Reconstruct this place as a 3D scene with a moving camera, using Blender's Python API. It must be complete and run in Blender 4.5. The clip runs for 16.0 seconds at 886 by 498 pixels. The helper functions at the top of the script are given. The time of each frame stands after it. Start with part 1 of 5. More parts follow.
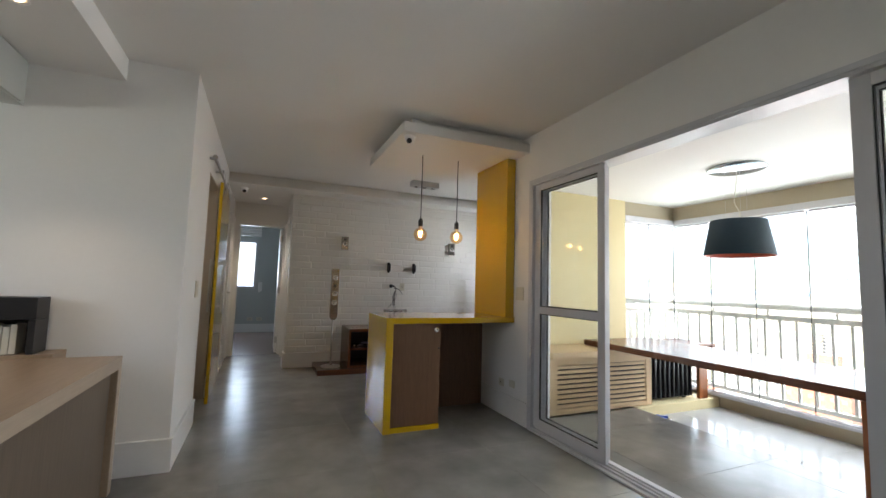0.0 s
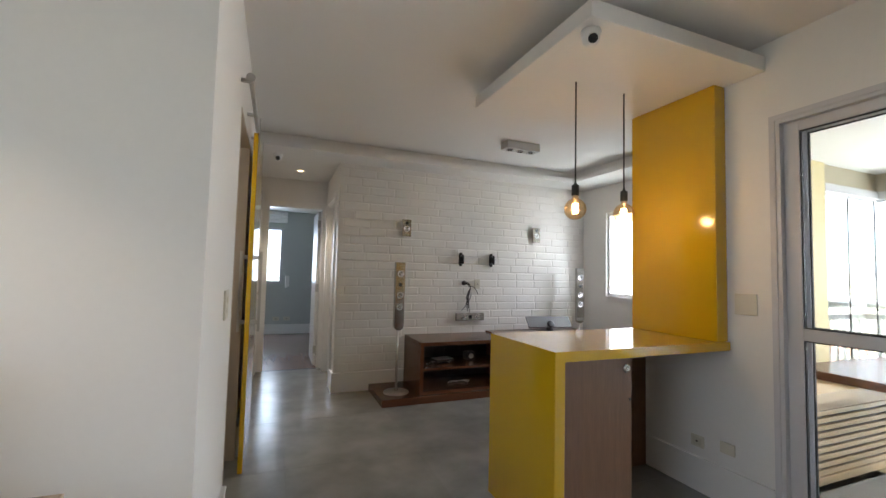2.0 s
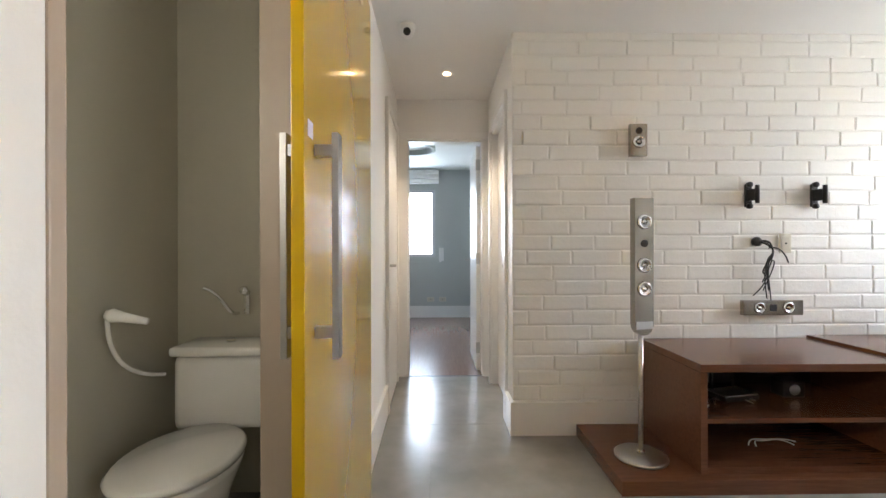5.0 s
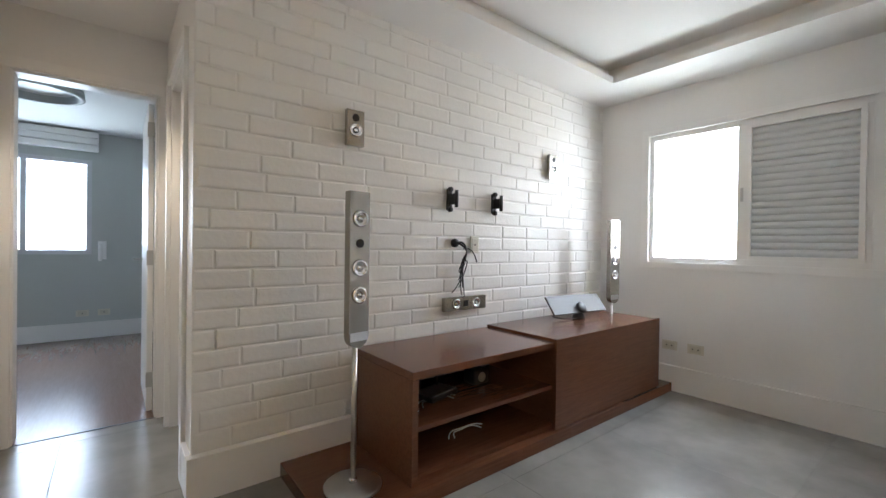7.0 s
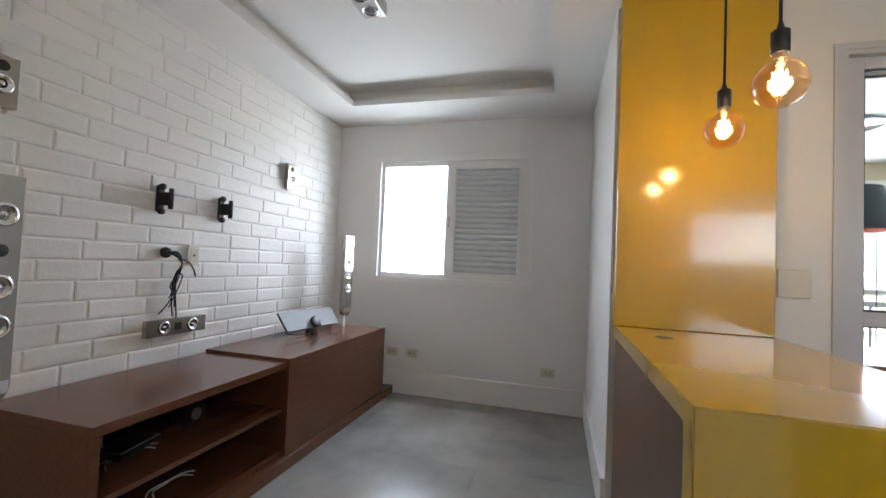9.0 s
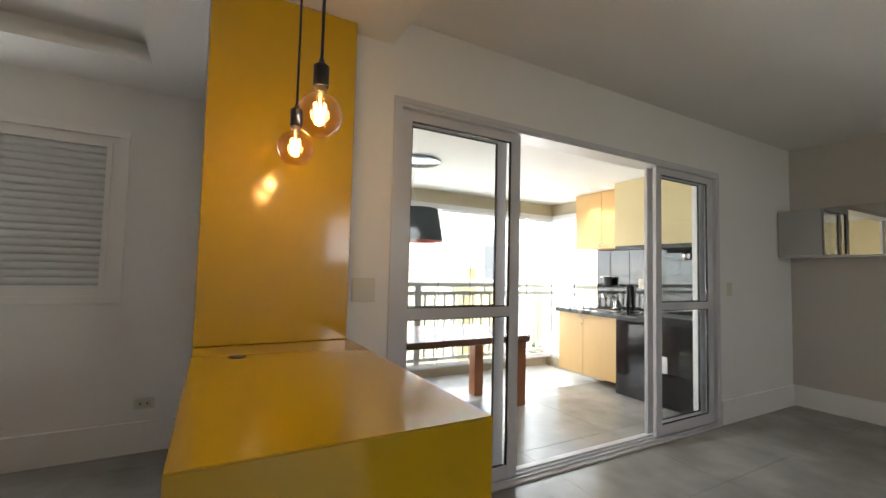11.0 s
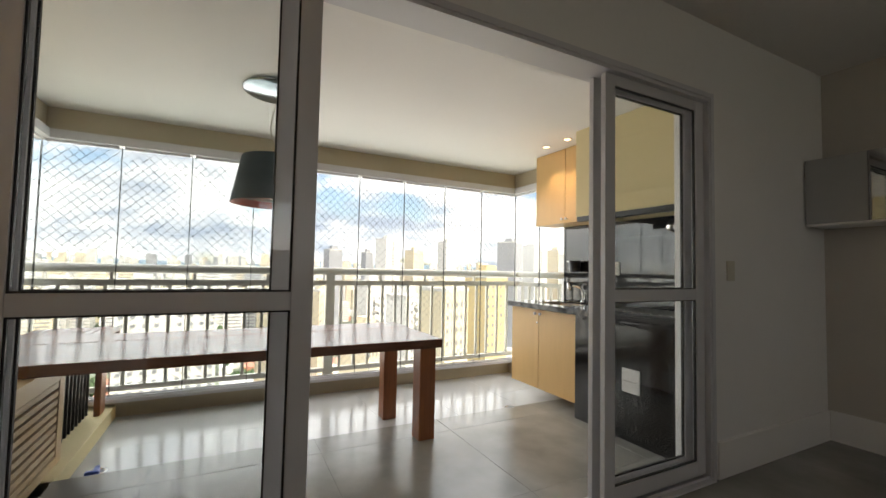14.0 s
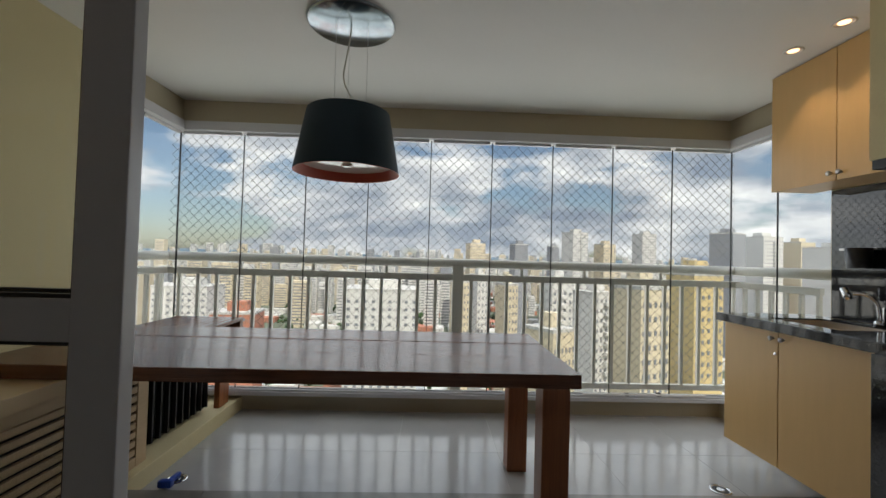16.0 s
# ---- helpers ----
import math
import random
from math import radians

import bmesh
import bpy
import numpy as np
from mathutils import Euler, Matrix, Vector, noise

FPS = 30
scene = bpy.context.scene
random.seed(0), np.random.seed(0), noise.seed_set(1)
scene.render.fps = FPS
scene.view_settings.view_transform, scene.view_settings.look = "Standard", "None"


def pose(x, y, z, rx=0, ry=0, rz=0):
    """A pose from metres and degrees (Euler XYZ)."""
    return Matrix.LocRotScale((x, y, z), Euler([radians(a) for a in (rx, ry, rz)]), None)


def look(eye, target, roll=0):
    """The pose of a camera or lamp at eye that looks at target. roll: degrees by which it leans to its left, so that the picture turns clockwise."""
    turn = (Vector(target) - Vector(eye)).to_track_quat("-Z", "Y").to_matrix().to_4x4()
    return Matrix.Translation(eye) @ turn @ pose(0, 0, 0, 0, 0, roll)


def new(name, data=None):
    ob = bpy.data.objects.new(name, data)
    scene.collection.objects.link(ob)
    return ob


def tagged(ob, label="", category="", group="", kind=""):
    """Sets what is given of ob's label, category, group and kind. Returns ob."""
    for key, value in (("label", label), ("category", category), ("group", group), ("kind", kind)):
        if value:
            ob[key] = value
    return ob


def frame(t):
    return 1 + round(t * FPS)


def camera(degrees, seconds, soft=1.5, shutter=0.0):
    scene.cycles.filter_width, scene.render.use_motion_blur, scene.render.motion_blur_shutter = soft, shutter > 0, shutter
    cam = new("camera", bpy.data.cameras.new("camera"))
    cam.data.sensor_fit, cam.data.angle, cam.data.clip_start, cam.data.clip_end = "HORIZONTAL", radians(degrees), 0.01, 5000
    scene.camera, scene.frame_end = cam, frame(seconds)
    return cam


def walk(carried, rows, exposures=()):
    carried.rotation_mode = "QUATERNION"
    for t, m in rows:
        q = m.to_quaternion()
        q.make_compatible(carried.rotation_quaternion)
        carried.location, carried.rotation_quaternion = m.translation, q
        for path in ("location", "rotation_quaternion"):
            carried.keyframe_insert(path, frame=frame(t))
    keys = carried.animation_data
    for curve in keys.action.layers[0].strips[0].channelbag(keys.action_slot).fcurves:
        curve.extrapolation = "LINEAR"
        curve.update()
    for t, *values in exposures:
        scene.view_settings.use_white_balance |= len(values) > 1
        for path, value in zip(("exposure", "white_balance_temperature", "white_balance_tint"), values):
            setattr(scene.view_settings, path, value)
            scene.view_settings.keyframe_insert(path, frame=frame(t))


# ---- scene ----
cam = camera(93.7, 16.0)
METRES, EYE, TILT, LEAN, TURN = 8.0, 1.5, 0.0, 0.0, -22.7
PATH = [
    (0, (0.342, 0.464, 1.228), (1.13, 2.295, 1.398), 1.7),
    (0.5, (0.22, 0.85, 1.224), (0.995, 2.688, 1.372), 1.5),
    (1, (0.105, 1.291, 1.216), (0.869, 3.135, 1.348), 1.2),
    (1.5, (0.066, 1.74, 1.245), (0.803, 3.595, 1.371), 1.2),
    (2, (0.061, 2.188, 1.303), (0.807, 4.04, 1.415), 1.4),
    (2.5, (0.108, 2.648, 1.272), (0.665, 4.567, 1.354), 1.5),
    (3, (0.129, 3.088, 1.268), (0.518, 5.049, 1.291), 0.9),
    (3.5, (0.178, 3.48, 1.191), (0.348, 5.472, 1.218), 0.9),
    (3.7, (0.187, 3.621, 1.171), (0.263, 5.619, 1.202), 1.3),
    (5.8, (0.245, 4.402, 1.138), (0.292, 6.401, 1.091), -0.6),
    (6, (0.285, 4.427, 1.158), (0.525, 6.411, 1.098), -0.3),
    (6.5, (0.308, 4.516, 1.18), (1.105, 6.35, 1.14), 0.4),
    (7, (0.404, 4.644, 1.159), (1.647, 6.21, 1.144), 0.8),
    (7.5, (0.415, 4.693, 1.152), (1.954, 5.97, 1.136), 1.4),
    (8, (0.395, 4.734, 1.131), (2.139, 5.713, 1.13), 2.0),
    (8.2, (0.405, 4.726, 1.133), (2.204, 5.601, 1.145), 2.3),
    (10.3, (0.436, 4.635, 1.261), (2.412, 4.356, 1.39), 1.6),
    (10.5, (0.475, 4.567, 1.259), (2.409, 4.074, 1.386), 1.6),
    (11, (0.516, 4.402, 1.264), (2.265, 3.437, 1.373), 1.4),
    (11.5, (0.564, 4.325, 1.241), (2.071, 3.013, 1.333), 1.1),
    (12, (0.45, 4.176, 1.21), (1.779, 2.684, 1.291), 0.6),
    (12.5, (0.399, 3.935, 1.16), (1.85, 2.56, 1.21), 0.6),
    (13, (0.62, 3.623, 1.152), (2.208, 2.409, 1.217), 0.6),
    (13.5, (0.826, 3.272, 1.154), (2.515, 2.204, 1.239), 0.9),
    (14, (1.126, 2.97, 1.147), (2.906, 2.063, 1.241), 1.2),
    (14.5, (1.408, 2.75, 1.16), (3.277, 2.044, 1.238), 1.6),
    (15, (1.636, 2.54, 1.134), (3.581, 2.079, 1.199), 2.0),
    (15.5, (1.846, 2.464, 1.135), (3.831, 2.22, 1.181), 2.0),
    (16, (1.981, 2.297, 1.130), (3.979, 2.235, 1.176), 1.6),
]
walk(cam, [(t, look(eye, target, roll)) for t, eye, target, roll in PATH],
     [(0.0, 3.5, 6250, 10), (1.0, 3.72, 6350, 10), (2.0, 3.92, 6200, 10), (3.0, 4.15, 5900, 10), (3.7, 4.5, 5850, 10), (5.8, 4.9, 6500, 10), (6.5, 4.65, 6250, 10), (7.0, 4.45, 6050, 10), (7.5, 4.7, 6000, 10), (8.0, 4.6, 5750, 10),
      (8.2, 4.55, 5750, 10), (10.5, 3.58, 6450, 10), (11.5, 3.58, 6950, 11), (12.5, 3.55, 7250, 12), (13.0, 3.32, 7300, 12), (13.5, 2.82, 7200, 12), (14.0, 2.42, 7200, 12), (14.5, 2.0, 7200, 12), (15.0, 1.65, 7100, 12),
      (15.5, 1.38, 6800, 11), (16.0, 1.18, 6600, 10)])

# ---- light ----
world = bpy.data.worlds.new("sky")
scene.world = world
world.use_nodes = True
wt = world.node_tree
wt.nodes.clear()
w_out = wt.nodes.new("ShaderNodeOutputWorld")
w_bg = wt.nodes.new("ShaderNodeBackground")
w_sky = wt.nodes.new("ShaderNodeTexSky")
w_sky.sky_type = "NISHITA"
w_sky.sun_disc = False
w_sky.sun_elevation = radians(48)
w_sky.sun_rotation = radians(250)
w_coord = wt.nodes.new("ShaderNodeTexCoord")
w_map = wt.nodes.new("ShaderNodeMapping")
w_map.inputs["Scale"].default_value = (2.2, 2.2, 6.0)
w_noise = wt.nodes.new("ShaderNodeTexNoise")
w_noise.inputs["Scale"].default_value = 1.5
w_noise.inputs["Detail"].default_value = 9
w_noise.inputs["Roughness"].default_value = 0.55
w_ramp = wt.nodes.new("ShaderNodeValToRGB")
w_ramp.color_ramp.elements[0].position = 0.42
w_ramp.color_ramp.elements[1].position = 0.50
w_noise2 = wt.nodes.new("ShaderNodeTexNoise")
w_noise2.inputs["Scale"].default_value = 2.6
w_noise2.inputs["Detail"].default_value = 6
w_shade = wt.nodes.new("ShaderNodeValToRGB")
w_shade.color_ramp.elements[0].position = 0.36
w_shade.color_ramp.elements[0].color = (3.4, 4.0, 5.0, 1)
w_shade.color_ramp.elements[1].position = 0.66
w_shade.color_ramp.elements[1].color = (12.5, 12.3, 12.0, 1)
w_mix = wt.nodes.new("ShaderNodeMix")
w_mix.data_type = "RGBA"
wt.links.new(w_coord.outputs["Generated"], w_map.inputs["Vector"])
wt.links.new(w_map.outputs["Vector"], w_noise.inputs["Vector"])
wt.links.new(w_map.outputs["Vector"], w_noise2.inputs["Vector"])
wt.links.new(w_noise.outputs["Fac"], w_ramp.inputs["Fac"])
wt.links.new(w_noise2.outputs["Fac"], w_shade.inputs["Fac"])
wt.links.new(w_ramp.outputs["Color"], w_mix.inputs["Factor"])
wt.links.new(w_sky.outputs["Color"], w_mix.inputs["A"])
wt.links.new(w_shade.outputs["Color"], w_mix.inputs["B"])
# Sky strength rises threefold overhead, added to send more light into the rooms.
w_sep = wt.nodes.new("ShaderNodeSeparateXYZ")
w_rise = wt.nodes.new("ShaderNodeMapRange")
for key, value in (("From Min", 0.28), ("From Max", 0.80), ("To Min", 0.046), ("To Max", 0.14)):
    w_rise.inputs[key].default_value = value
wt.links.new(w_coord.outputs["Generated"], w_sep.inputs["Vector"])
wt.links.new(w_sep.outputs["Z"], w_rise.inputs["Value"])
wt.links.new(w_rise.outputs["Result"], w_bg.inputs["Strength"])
wt.links.new(w_mix.outputs["Result"], w_bg.inputs["Color"])
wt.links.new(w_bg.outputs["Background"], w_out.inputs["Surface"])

sun = new("sun", bpy.data.lights.new("sun", "SUN"))
sun.data.energy, sun.data.angle, sun.data.color = 2.0, radians(0.5), (1.0, 0.91, 0.78)
sun.matrix_world = look((-40, -14, 45), (0, 0, 0))


def lamp(name, kind, at, energy, color, size=0.05, target=None, spread=70):
    ob = new(name, bpy.data.lights.new(name, kind))
    ob.data.energy, ob.data.color = energy, color
    if kind == "SPOT":
        ob.data.spot_size, ob.data.spot_blend = radians(spread), 0.6
    ob.data.shadow_soft_size = size
    ob.matrix_world = look(at, target) if target else Matrix.Translation(at)
    return ob


def sky_panel(name, at, target, wide, high, energy, color=(0.95, 0.97, 1.0)):
    """An added area lamp that stands in for daylight at a window's opening."""
    ob = new(name, bpy.data.lights.new(name, "AREA"))
    ob.data.shape, ob.data.size, ob.data.size_y, ob.data.energy, ob.data.color = "RECTANGLE", wide, high, energy, color
    ob.matrix_world = look(at, target)
    return ob


sky_panel("television_window_daylight", (4.22, 6.0, 1.58), (3.0, 6.0, 1.5), 0.6, 1.0, 1.25)
# Panel added beyond the railing, boosting the sky's light on balcony and rooms.
sky_panel("balcony_daylight", (5.56, 2.06, 1.15), (3.0, 2.06, 1.0), 4.5, 2.0, 16.0)
# Unseen kitchen window, assumed; this added panel lifts the darker side of the room.
sky_panel("kitchen_added_daylight", (-3.26, 1.6, 1.80), (0.0, 1.6, 1.7), 1.95, 0.75, 0.7)
# Unseen bathroom window, assumed; a warm panel added against the dark interior.
sky_panel("bathroom_added_daylight", (-1.04, 4.2, 1.8), (-0.4, 4.5, 1.5), 0.58, 0.58, 0.4, (1.0, 0.9, 0.75))
sky_panel("bedroom_window_daylight", (-0.38, 11.34, 1.56), (-0.38, 9.0, 1.4), 1.1, 1.05, 1.9, (0.66, 0.80, 1.0))

# ---- materials ----
def material(name, color, rough=0.5, metal=0.0, grain=0.0, grain_scale=40.0, stain=0.0, stain_scale=2.0, bump=0.0, bump_scale=60.0,
             stretch=(1, 1, 1), other=None, coat=0.0, vary=0.0, rough_vary=0.0, world_space=True):
    """Painted or plain surface: base colour, fine grain, broad stains, relief, and change from piece to piece."""
    m = bpy.data.materials.new(name)
    m.use_nodes = True
    nt = m.node_tree
    b = nt.nodes["Principled BSDF"]
    b.inputs["Roughness"].default_value, b.inputs["Metallic"].default_value = rough, metal
    b.inputs["Coat Weight"].default_value = coat
    b.inputs["Coat Roughness"].default_value = 0.06
    coord = nt.nodes.new("ShaderNodeTexCoord")
    geo = nt.nodes.new("ShaderNodeNewGeometry")
    mp = nt.nodes.new("ShaderNodeMapping")
    mp.inputs["Scale"].default_value = stretch
    nt.links.new(geo.outputs["Position"] if world_space else coord.outputs["Object"], mp.inputs["Vector"])
    fine = nt.nodes.new("ShaderNodeTexNoise")
    fine.inputs["Scale"].default_value, fine.inputs["Detail"].default_value = grain_scale, 5
    broad = nt.nodes.new("ShaderNodeTexNoise")
    broad.inputs["Scale"].default_value, broad.inputs["Detail"].default_value = stain_scale, 6
    nt.links.new(mp.outputs["Vector"], fine.inputs["Vector"])
    nt.links.new(mp.outputs["Vector"], broad.inputs["Vector"])
    other = other or tuple(c * 0.55 for c in color)
    shift = [nt.nodes.new("ShaderNodeMath") for _ in range(6)]
    for n, op in zip(shift, ("SUBTRACT", "MULTIPLY", "SUBTRACT", "MULTIPLY", "ADD", "ADD")):
        n.operation = op
    nt.links.new(fine.outputs["Fac"], shift[0].inputs[0])
    shift[0].inputs[1].default_value = 0.5
    nt.links.new(shift[0].outputs[0], shift[1].inputs[0])
    shift[1].inputs[1].default_value = grain * 4
    nt.links.new(broad.outputs["Fac"], shift[2].inputs[0])
    shift[2].inputs[1].default_value = 0.25
    nt.links.new(shift[2].outputs[0], shift[3].inputs[0])
    shift[3].inputs[1].default_value = stain * 4
    nt.links.new(shift[1].outputs[0], shift[4].inputs[0])
    nt.links.new(shift[3].outputs[0], shift[4].inputs[1])
    info = nt.nodes.new("ShaderNodeObjectInfo")
    each = nt.nodes.new("ShaderNodeMath")
    each.operation = "MULTIPLY"
    each.inputs[1].default_value = vary
    nt.links.new(info.outputs["Random"], each.inputs[0])
    nt.links.new(shift[4].outputs[0], shift[5].inputs[0])
    nt.links.new(each.outputs[0], shift[5].inputs[1])
    mix = nt.nodes.new("ShaderNodeMix")
    mix.data_type = "RGBA"
    mix.inputs["A"].default_value, mix.inputs["B"].default_value = (*color, 1), (*other, 1)
    nt.links.new(shift[5].outputs[0], mix.inputs["Factor"])
    nt.links.new(mix.outputs["Result"], b.inputs["Base Color"])
    if rough_vary:
        rr = nt.nodes.new("ShaderNodeMapRange")
        rr.inputs["To Min"].default_value, rr.inputs["To Max"].default_value = rough - rough_vary, rough + rough_vary
        rr.inputs["From Min"].default_value, rr.inputs["From Max"].default_value = 0.3, 0.7
        nt.links.new(broad.outputs["Fac"], rr.inputs["Value"])
        nt.links.new(rr.outputs["Result"], b.inputs["Roughness"])
    if bump:
        bn = nt.nodes.new("ShaderNodeTexNoise")
        bn.inputs["Scale"].default_value, bn.inputs["Detail"].default_value = bump_scale, 4
        nt.links.new(mp.outputs["Vector"], bn.inputs["Vector"])
        bp = nt.nodes.new("ShaderNodeBump")
        bp.inputs["Strength"].default_value, bp.inputs["Distance"].default_value = bump, 0.004
        nt.links.new(bn.outputs["Fac"], bp.inputs["Height"])
        nt.links.new(bp.outputs["Normal"], b.inputs["Normal"])
    return m


def glass_material(name, color=(1, 1, 1), gloss=0.06, power=5.0):
    m = bpy.data.materials.new(name)
    m.use_nodes = True
    nt = m.node_tree
    nt.nodes.clear()
    out = nt.nodes.new("ShaderNodeOutputMaterial")
    clear = nt.nodes.new("ShaderNodeBsdfTransparent")
    clear.inputs["Color"].default_value = (*color, 1)
    shine = nt.nodes.new("ShaderNodeBsdfGlossy")
    shine.inputs["Roughness"].default_value = 0.01
    layer = nt.nodes.new("ShaderNodeLayerWeight")
    layer.inputs["Blend"].default_value = 0.5
    steep = nt.nodes.new("ShaderNodeMath")
    steep.operation = "POWER"
    steep.inputs[1].default_value = power
    nt.links.new(layer.outputs["Facing"], steep.inputs[0])
    fres = nt.nodes.new("ShaderNodeMapRange")
    fres.inputs["To Min"].default_value, fres.inputs["To Max"].default_value = gloss * 0.4, 0.5
    nt.links.new(steep.outputs[0], fres.inputs["Value"])
    mix = nt.nodes.new("ShaderNodeMixShader")
    nt.links.new(fres.outputs["Result"], mix.inputs["Fac"])
    nt.links.new(clear.outputs["BSDF"], mix.inputs[1])
    nt.links.new(shine.outputs["BSDF"], mix.inputs[2])
    nt.links.new(mix.outputs["Shader"], out.inputs["Surface"])
    return m


def glow_material(name, color, strength):
    m = bpy.data.materials.new(name)
    m.use_nodes = True
    b = m.node_tree.nodes["Principled BSDF"]
    b.inputs["Base Color"].default_value = (*color, 1)
    b.inputs["Emission Color"].default_value = (*color, 1)
    b.inputs["Emission Strength"].default_value = strength
    return m


WHITE = material("white_paint", (0.80, 0.79, 0.77), 0.55, grain=0.02, stain=0.03, bump=0.06, bump_scale=180)
CEILING = material("ceiling_paint", (0.80, 0.79, 0.77), 0.7, grain=0.015, stain=0.03, bump=0.04, bump_scale=150)
GREY_WALL = material("warm_grey_paint", (0.56, 0.525, 0.47), 0.6, grain=0.02, stain=0.04, bump=0.06, bump_scale=180)
BRICK_PAINT = material("painted_brick", (0.80, 0.785, 0.755), 0.5, grain=0.03, grain_scale=60, stain=0.04, bump=0.35, bump_scale=45, vary=0.08)
TRIM = material("white_lacquer", (0.82, 0.81, 0.79), 0.32, grain=0.01, stain=0.02)
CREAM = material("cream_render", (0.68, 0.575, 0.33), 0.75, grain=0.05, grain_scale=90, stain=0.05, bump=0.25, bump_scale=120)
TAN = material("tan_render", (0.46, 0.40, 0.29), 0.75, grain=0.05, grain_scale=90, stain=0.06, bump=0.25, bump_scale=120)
FLOOR = material("polished_cement_tile", (0.34, 0.335, 0.312), 0.23, grain=0.14, grain_scale=7, stain=0.50, stain_scale=2.0,
                 other=(0.195, 0.19, 0.175), vary=0.12)
JOINT = material("tile_joint", (0.20, 0.195, 0.18), 0.8, grain=0.05)
BALCONY_JOINT = material("pale_grout", (0.46, 0.455, 0.44), 0.7, grain=0.05)
BALCONY_FLOOR = material("pale_porcelain_tile", (0.44, 0.437, 0.425), 0.14, grain=0.03, grain_scale=14, stain=0.12, stain_scale=2, rough_vary=0.03, vary=0.04)
YELLOW = material("yellow_lacquer", (0.55, 0.34, 0.005), 0.16, grain=0.01, stain=0.02, coat=0.5)
WALNUT = material("walnut_veneer", (0.165, 0.085, 0.045), 0.34, grain=0.22, grain_scale=14, stain=0.2, stain_scale=4, stretch=(14, 14, 0.9), other=(0.06, 0.028, 0.015))
WALNUT_FLAT = material("walnut_veneer_lengthwise", (0.15, 0.062, 0.032), 0.22, grain=0.2, grain_scale=14, stain=0.2, stain_scale=4, stretch=(0.9, 14, 14), other=(0.06, 0.022, 0.012))
TAUPE_WOOD = material("taupe_laminate", (0.33, 0.24, 0.16), 0.35, grain=0.18, grain_scale=12, stain=0.15, stain_scale=4, stretch=(14, 0.8, 14), other=(0.19, 0.13, 0.085))
TABLE_WOOD = material("rustic_wood", (0.15, 0.056, 0.027), 0.22, grain=0.3, grain_scale=10, stain=0.25, stain_scale=3, stretch=(14, 0.7, 14), other=(0.05, 0.02, 0.012), bump=0.7, bump_scale=16)
LEG_WOOD = material("rustic_wood_upright", (0.30, 0.10, 0.032), 0.35, grain=0.25, grain_scale=10, stain=0.2, stain_scale=3, stretch=(14, 14, 0.7), other=(0.09, 0.03, 0.012), bump=0.2, bump_scale=14)
BIRCH = material("birch_cabinet", (0.64, 0.41, 0.17), 0.35, grain=0.06, grain_scale=10, stain=0.06, stretch=(3, 3, 0.4))
PINE = material("pale_wood_slats", (0.62, 0.44, 0.25), 0.45, grain=0.12, grain_scale=10, stain=0.12, stretch=(0.7, 10, 10))
BED_WOOD = material("bedroom_floorboard", (0.21, 0.145, 0.115), 0.25, grain=0.2, grain_scale=10, stain=0.2, stain_scale=3, stretch=(10, 0.8, 1), other=(0.13, 0.085, 0.065), vary=0.2)
ALU = material("white_aluminium", (0.60, 0.60, 0.625), 0.3, grain=0.01, stain=0.03)
GREY_PAINT = material("bedroom_grey_paint", (0.50, 0.52, 0.50), 0.6, grain=0.02, stain=0.03)
BATH_PAINT = material("bathroom_paint", (0.46, 0.43, 0.34), 0.5, grain=0.02, stain=0.05)
JAMB = material("taupe_lacquer", (0.42, 0.345, 0.275), 0.4, grain=0.03, stain=0.05)
PALE_EDGE = material("pale_wood_edge", (0.42, 0.335, 0.25), 0.4, grain=0.12, grain_scale=12, stain=0.12, stain_scale=4, stretch=(10, 0.8, 10))
DARK_PANEL = material("dark_taupe_laminate", (0.15, 0.112, 0.082), 0.4, grain=0.2, grain_scale=12, stain=0.2, stain_scale=4, stretch=(14, 14, 0.8), other=(0.08, 0.058, 0.04))
BLACK_GLASS = material("black_glass", (0.012, 0.013, 0.015), 0.015, coat=0.6)
STEEL = material("brushed_steel", (0.55, 0.54, 0.52), 0.28, 1.0, grain=0.05, grain_scale=60, stretch=(1, 1, 12))
# Blue in the base colour stands in for sky mirrored in the chrome.
DISC = material("sky_tinted_chrome", (0.42, 0.48, 0.53), 0.16, 1.0, stain=0.15, stain_scale=5)
RAIL_PAINT = material("pale_rail_paint", (0.70, 0.67, 0.60), 0.45, grain=0.02, stain=0.05)
SATIN = material("satin_silver", (0.13, 0.127, 0.12), 0.5, 0.0, grain=0.02, grain_scale=80)
CHROME = material("chrome", (0.75, 0.75, 0.76), 0.08, 1.0)
SILVER = material("champagne_silver", (0.40, 0.38, 0.34), 0.2, 0.9, grain=0.03, grain_scale=80)
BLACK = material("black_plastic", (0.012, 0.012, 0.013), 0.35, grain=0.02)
GRANITE = material("black_granite", (0.014, 0.014, 0.015), 0.07, grain=0.3, grain_scale=220, other=(0.05, 0.05, 0.05))
RUBBER = material("rubber_gasket", (0.015, 0.015, 0.015), 0.6)
PLATE = material("ivory_plastic", (0.64, 0.61, 0.52), 0.35)
INSERT = material("aged_ivory", (0.57, 0.54, 0.45), 0.4)
CHINA = material("white_china", (0.78, 0.76, 0.72), 0.1, coat=0.4)
NAVY = material("navy_fabric", (0.008, 0.026, 0.040), 0.7, grain=0.1, grain_scale=300, bump=0.2, bump_scale=400)
RED = material("red_lining", (0.55, 0.10, 0.06), 0.5)
SHUTTER = material("grey_shutter", (0.64, 0.66, 0.67), 0.4, grain=0.01)
GLASS = glass_material("clear_glass", (0.97, 0.98, 0.98))
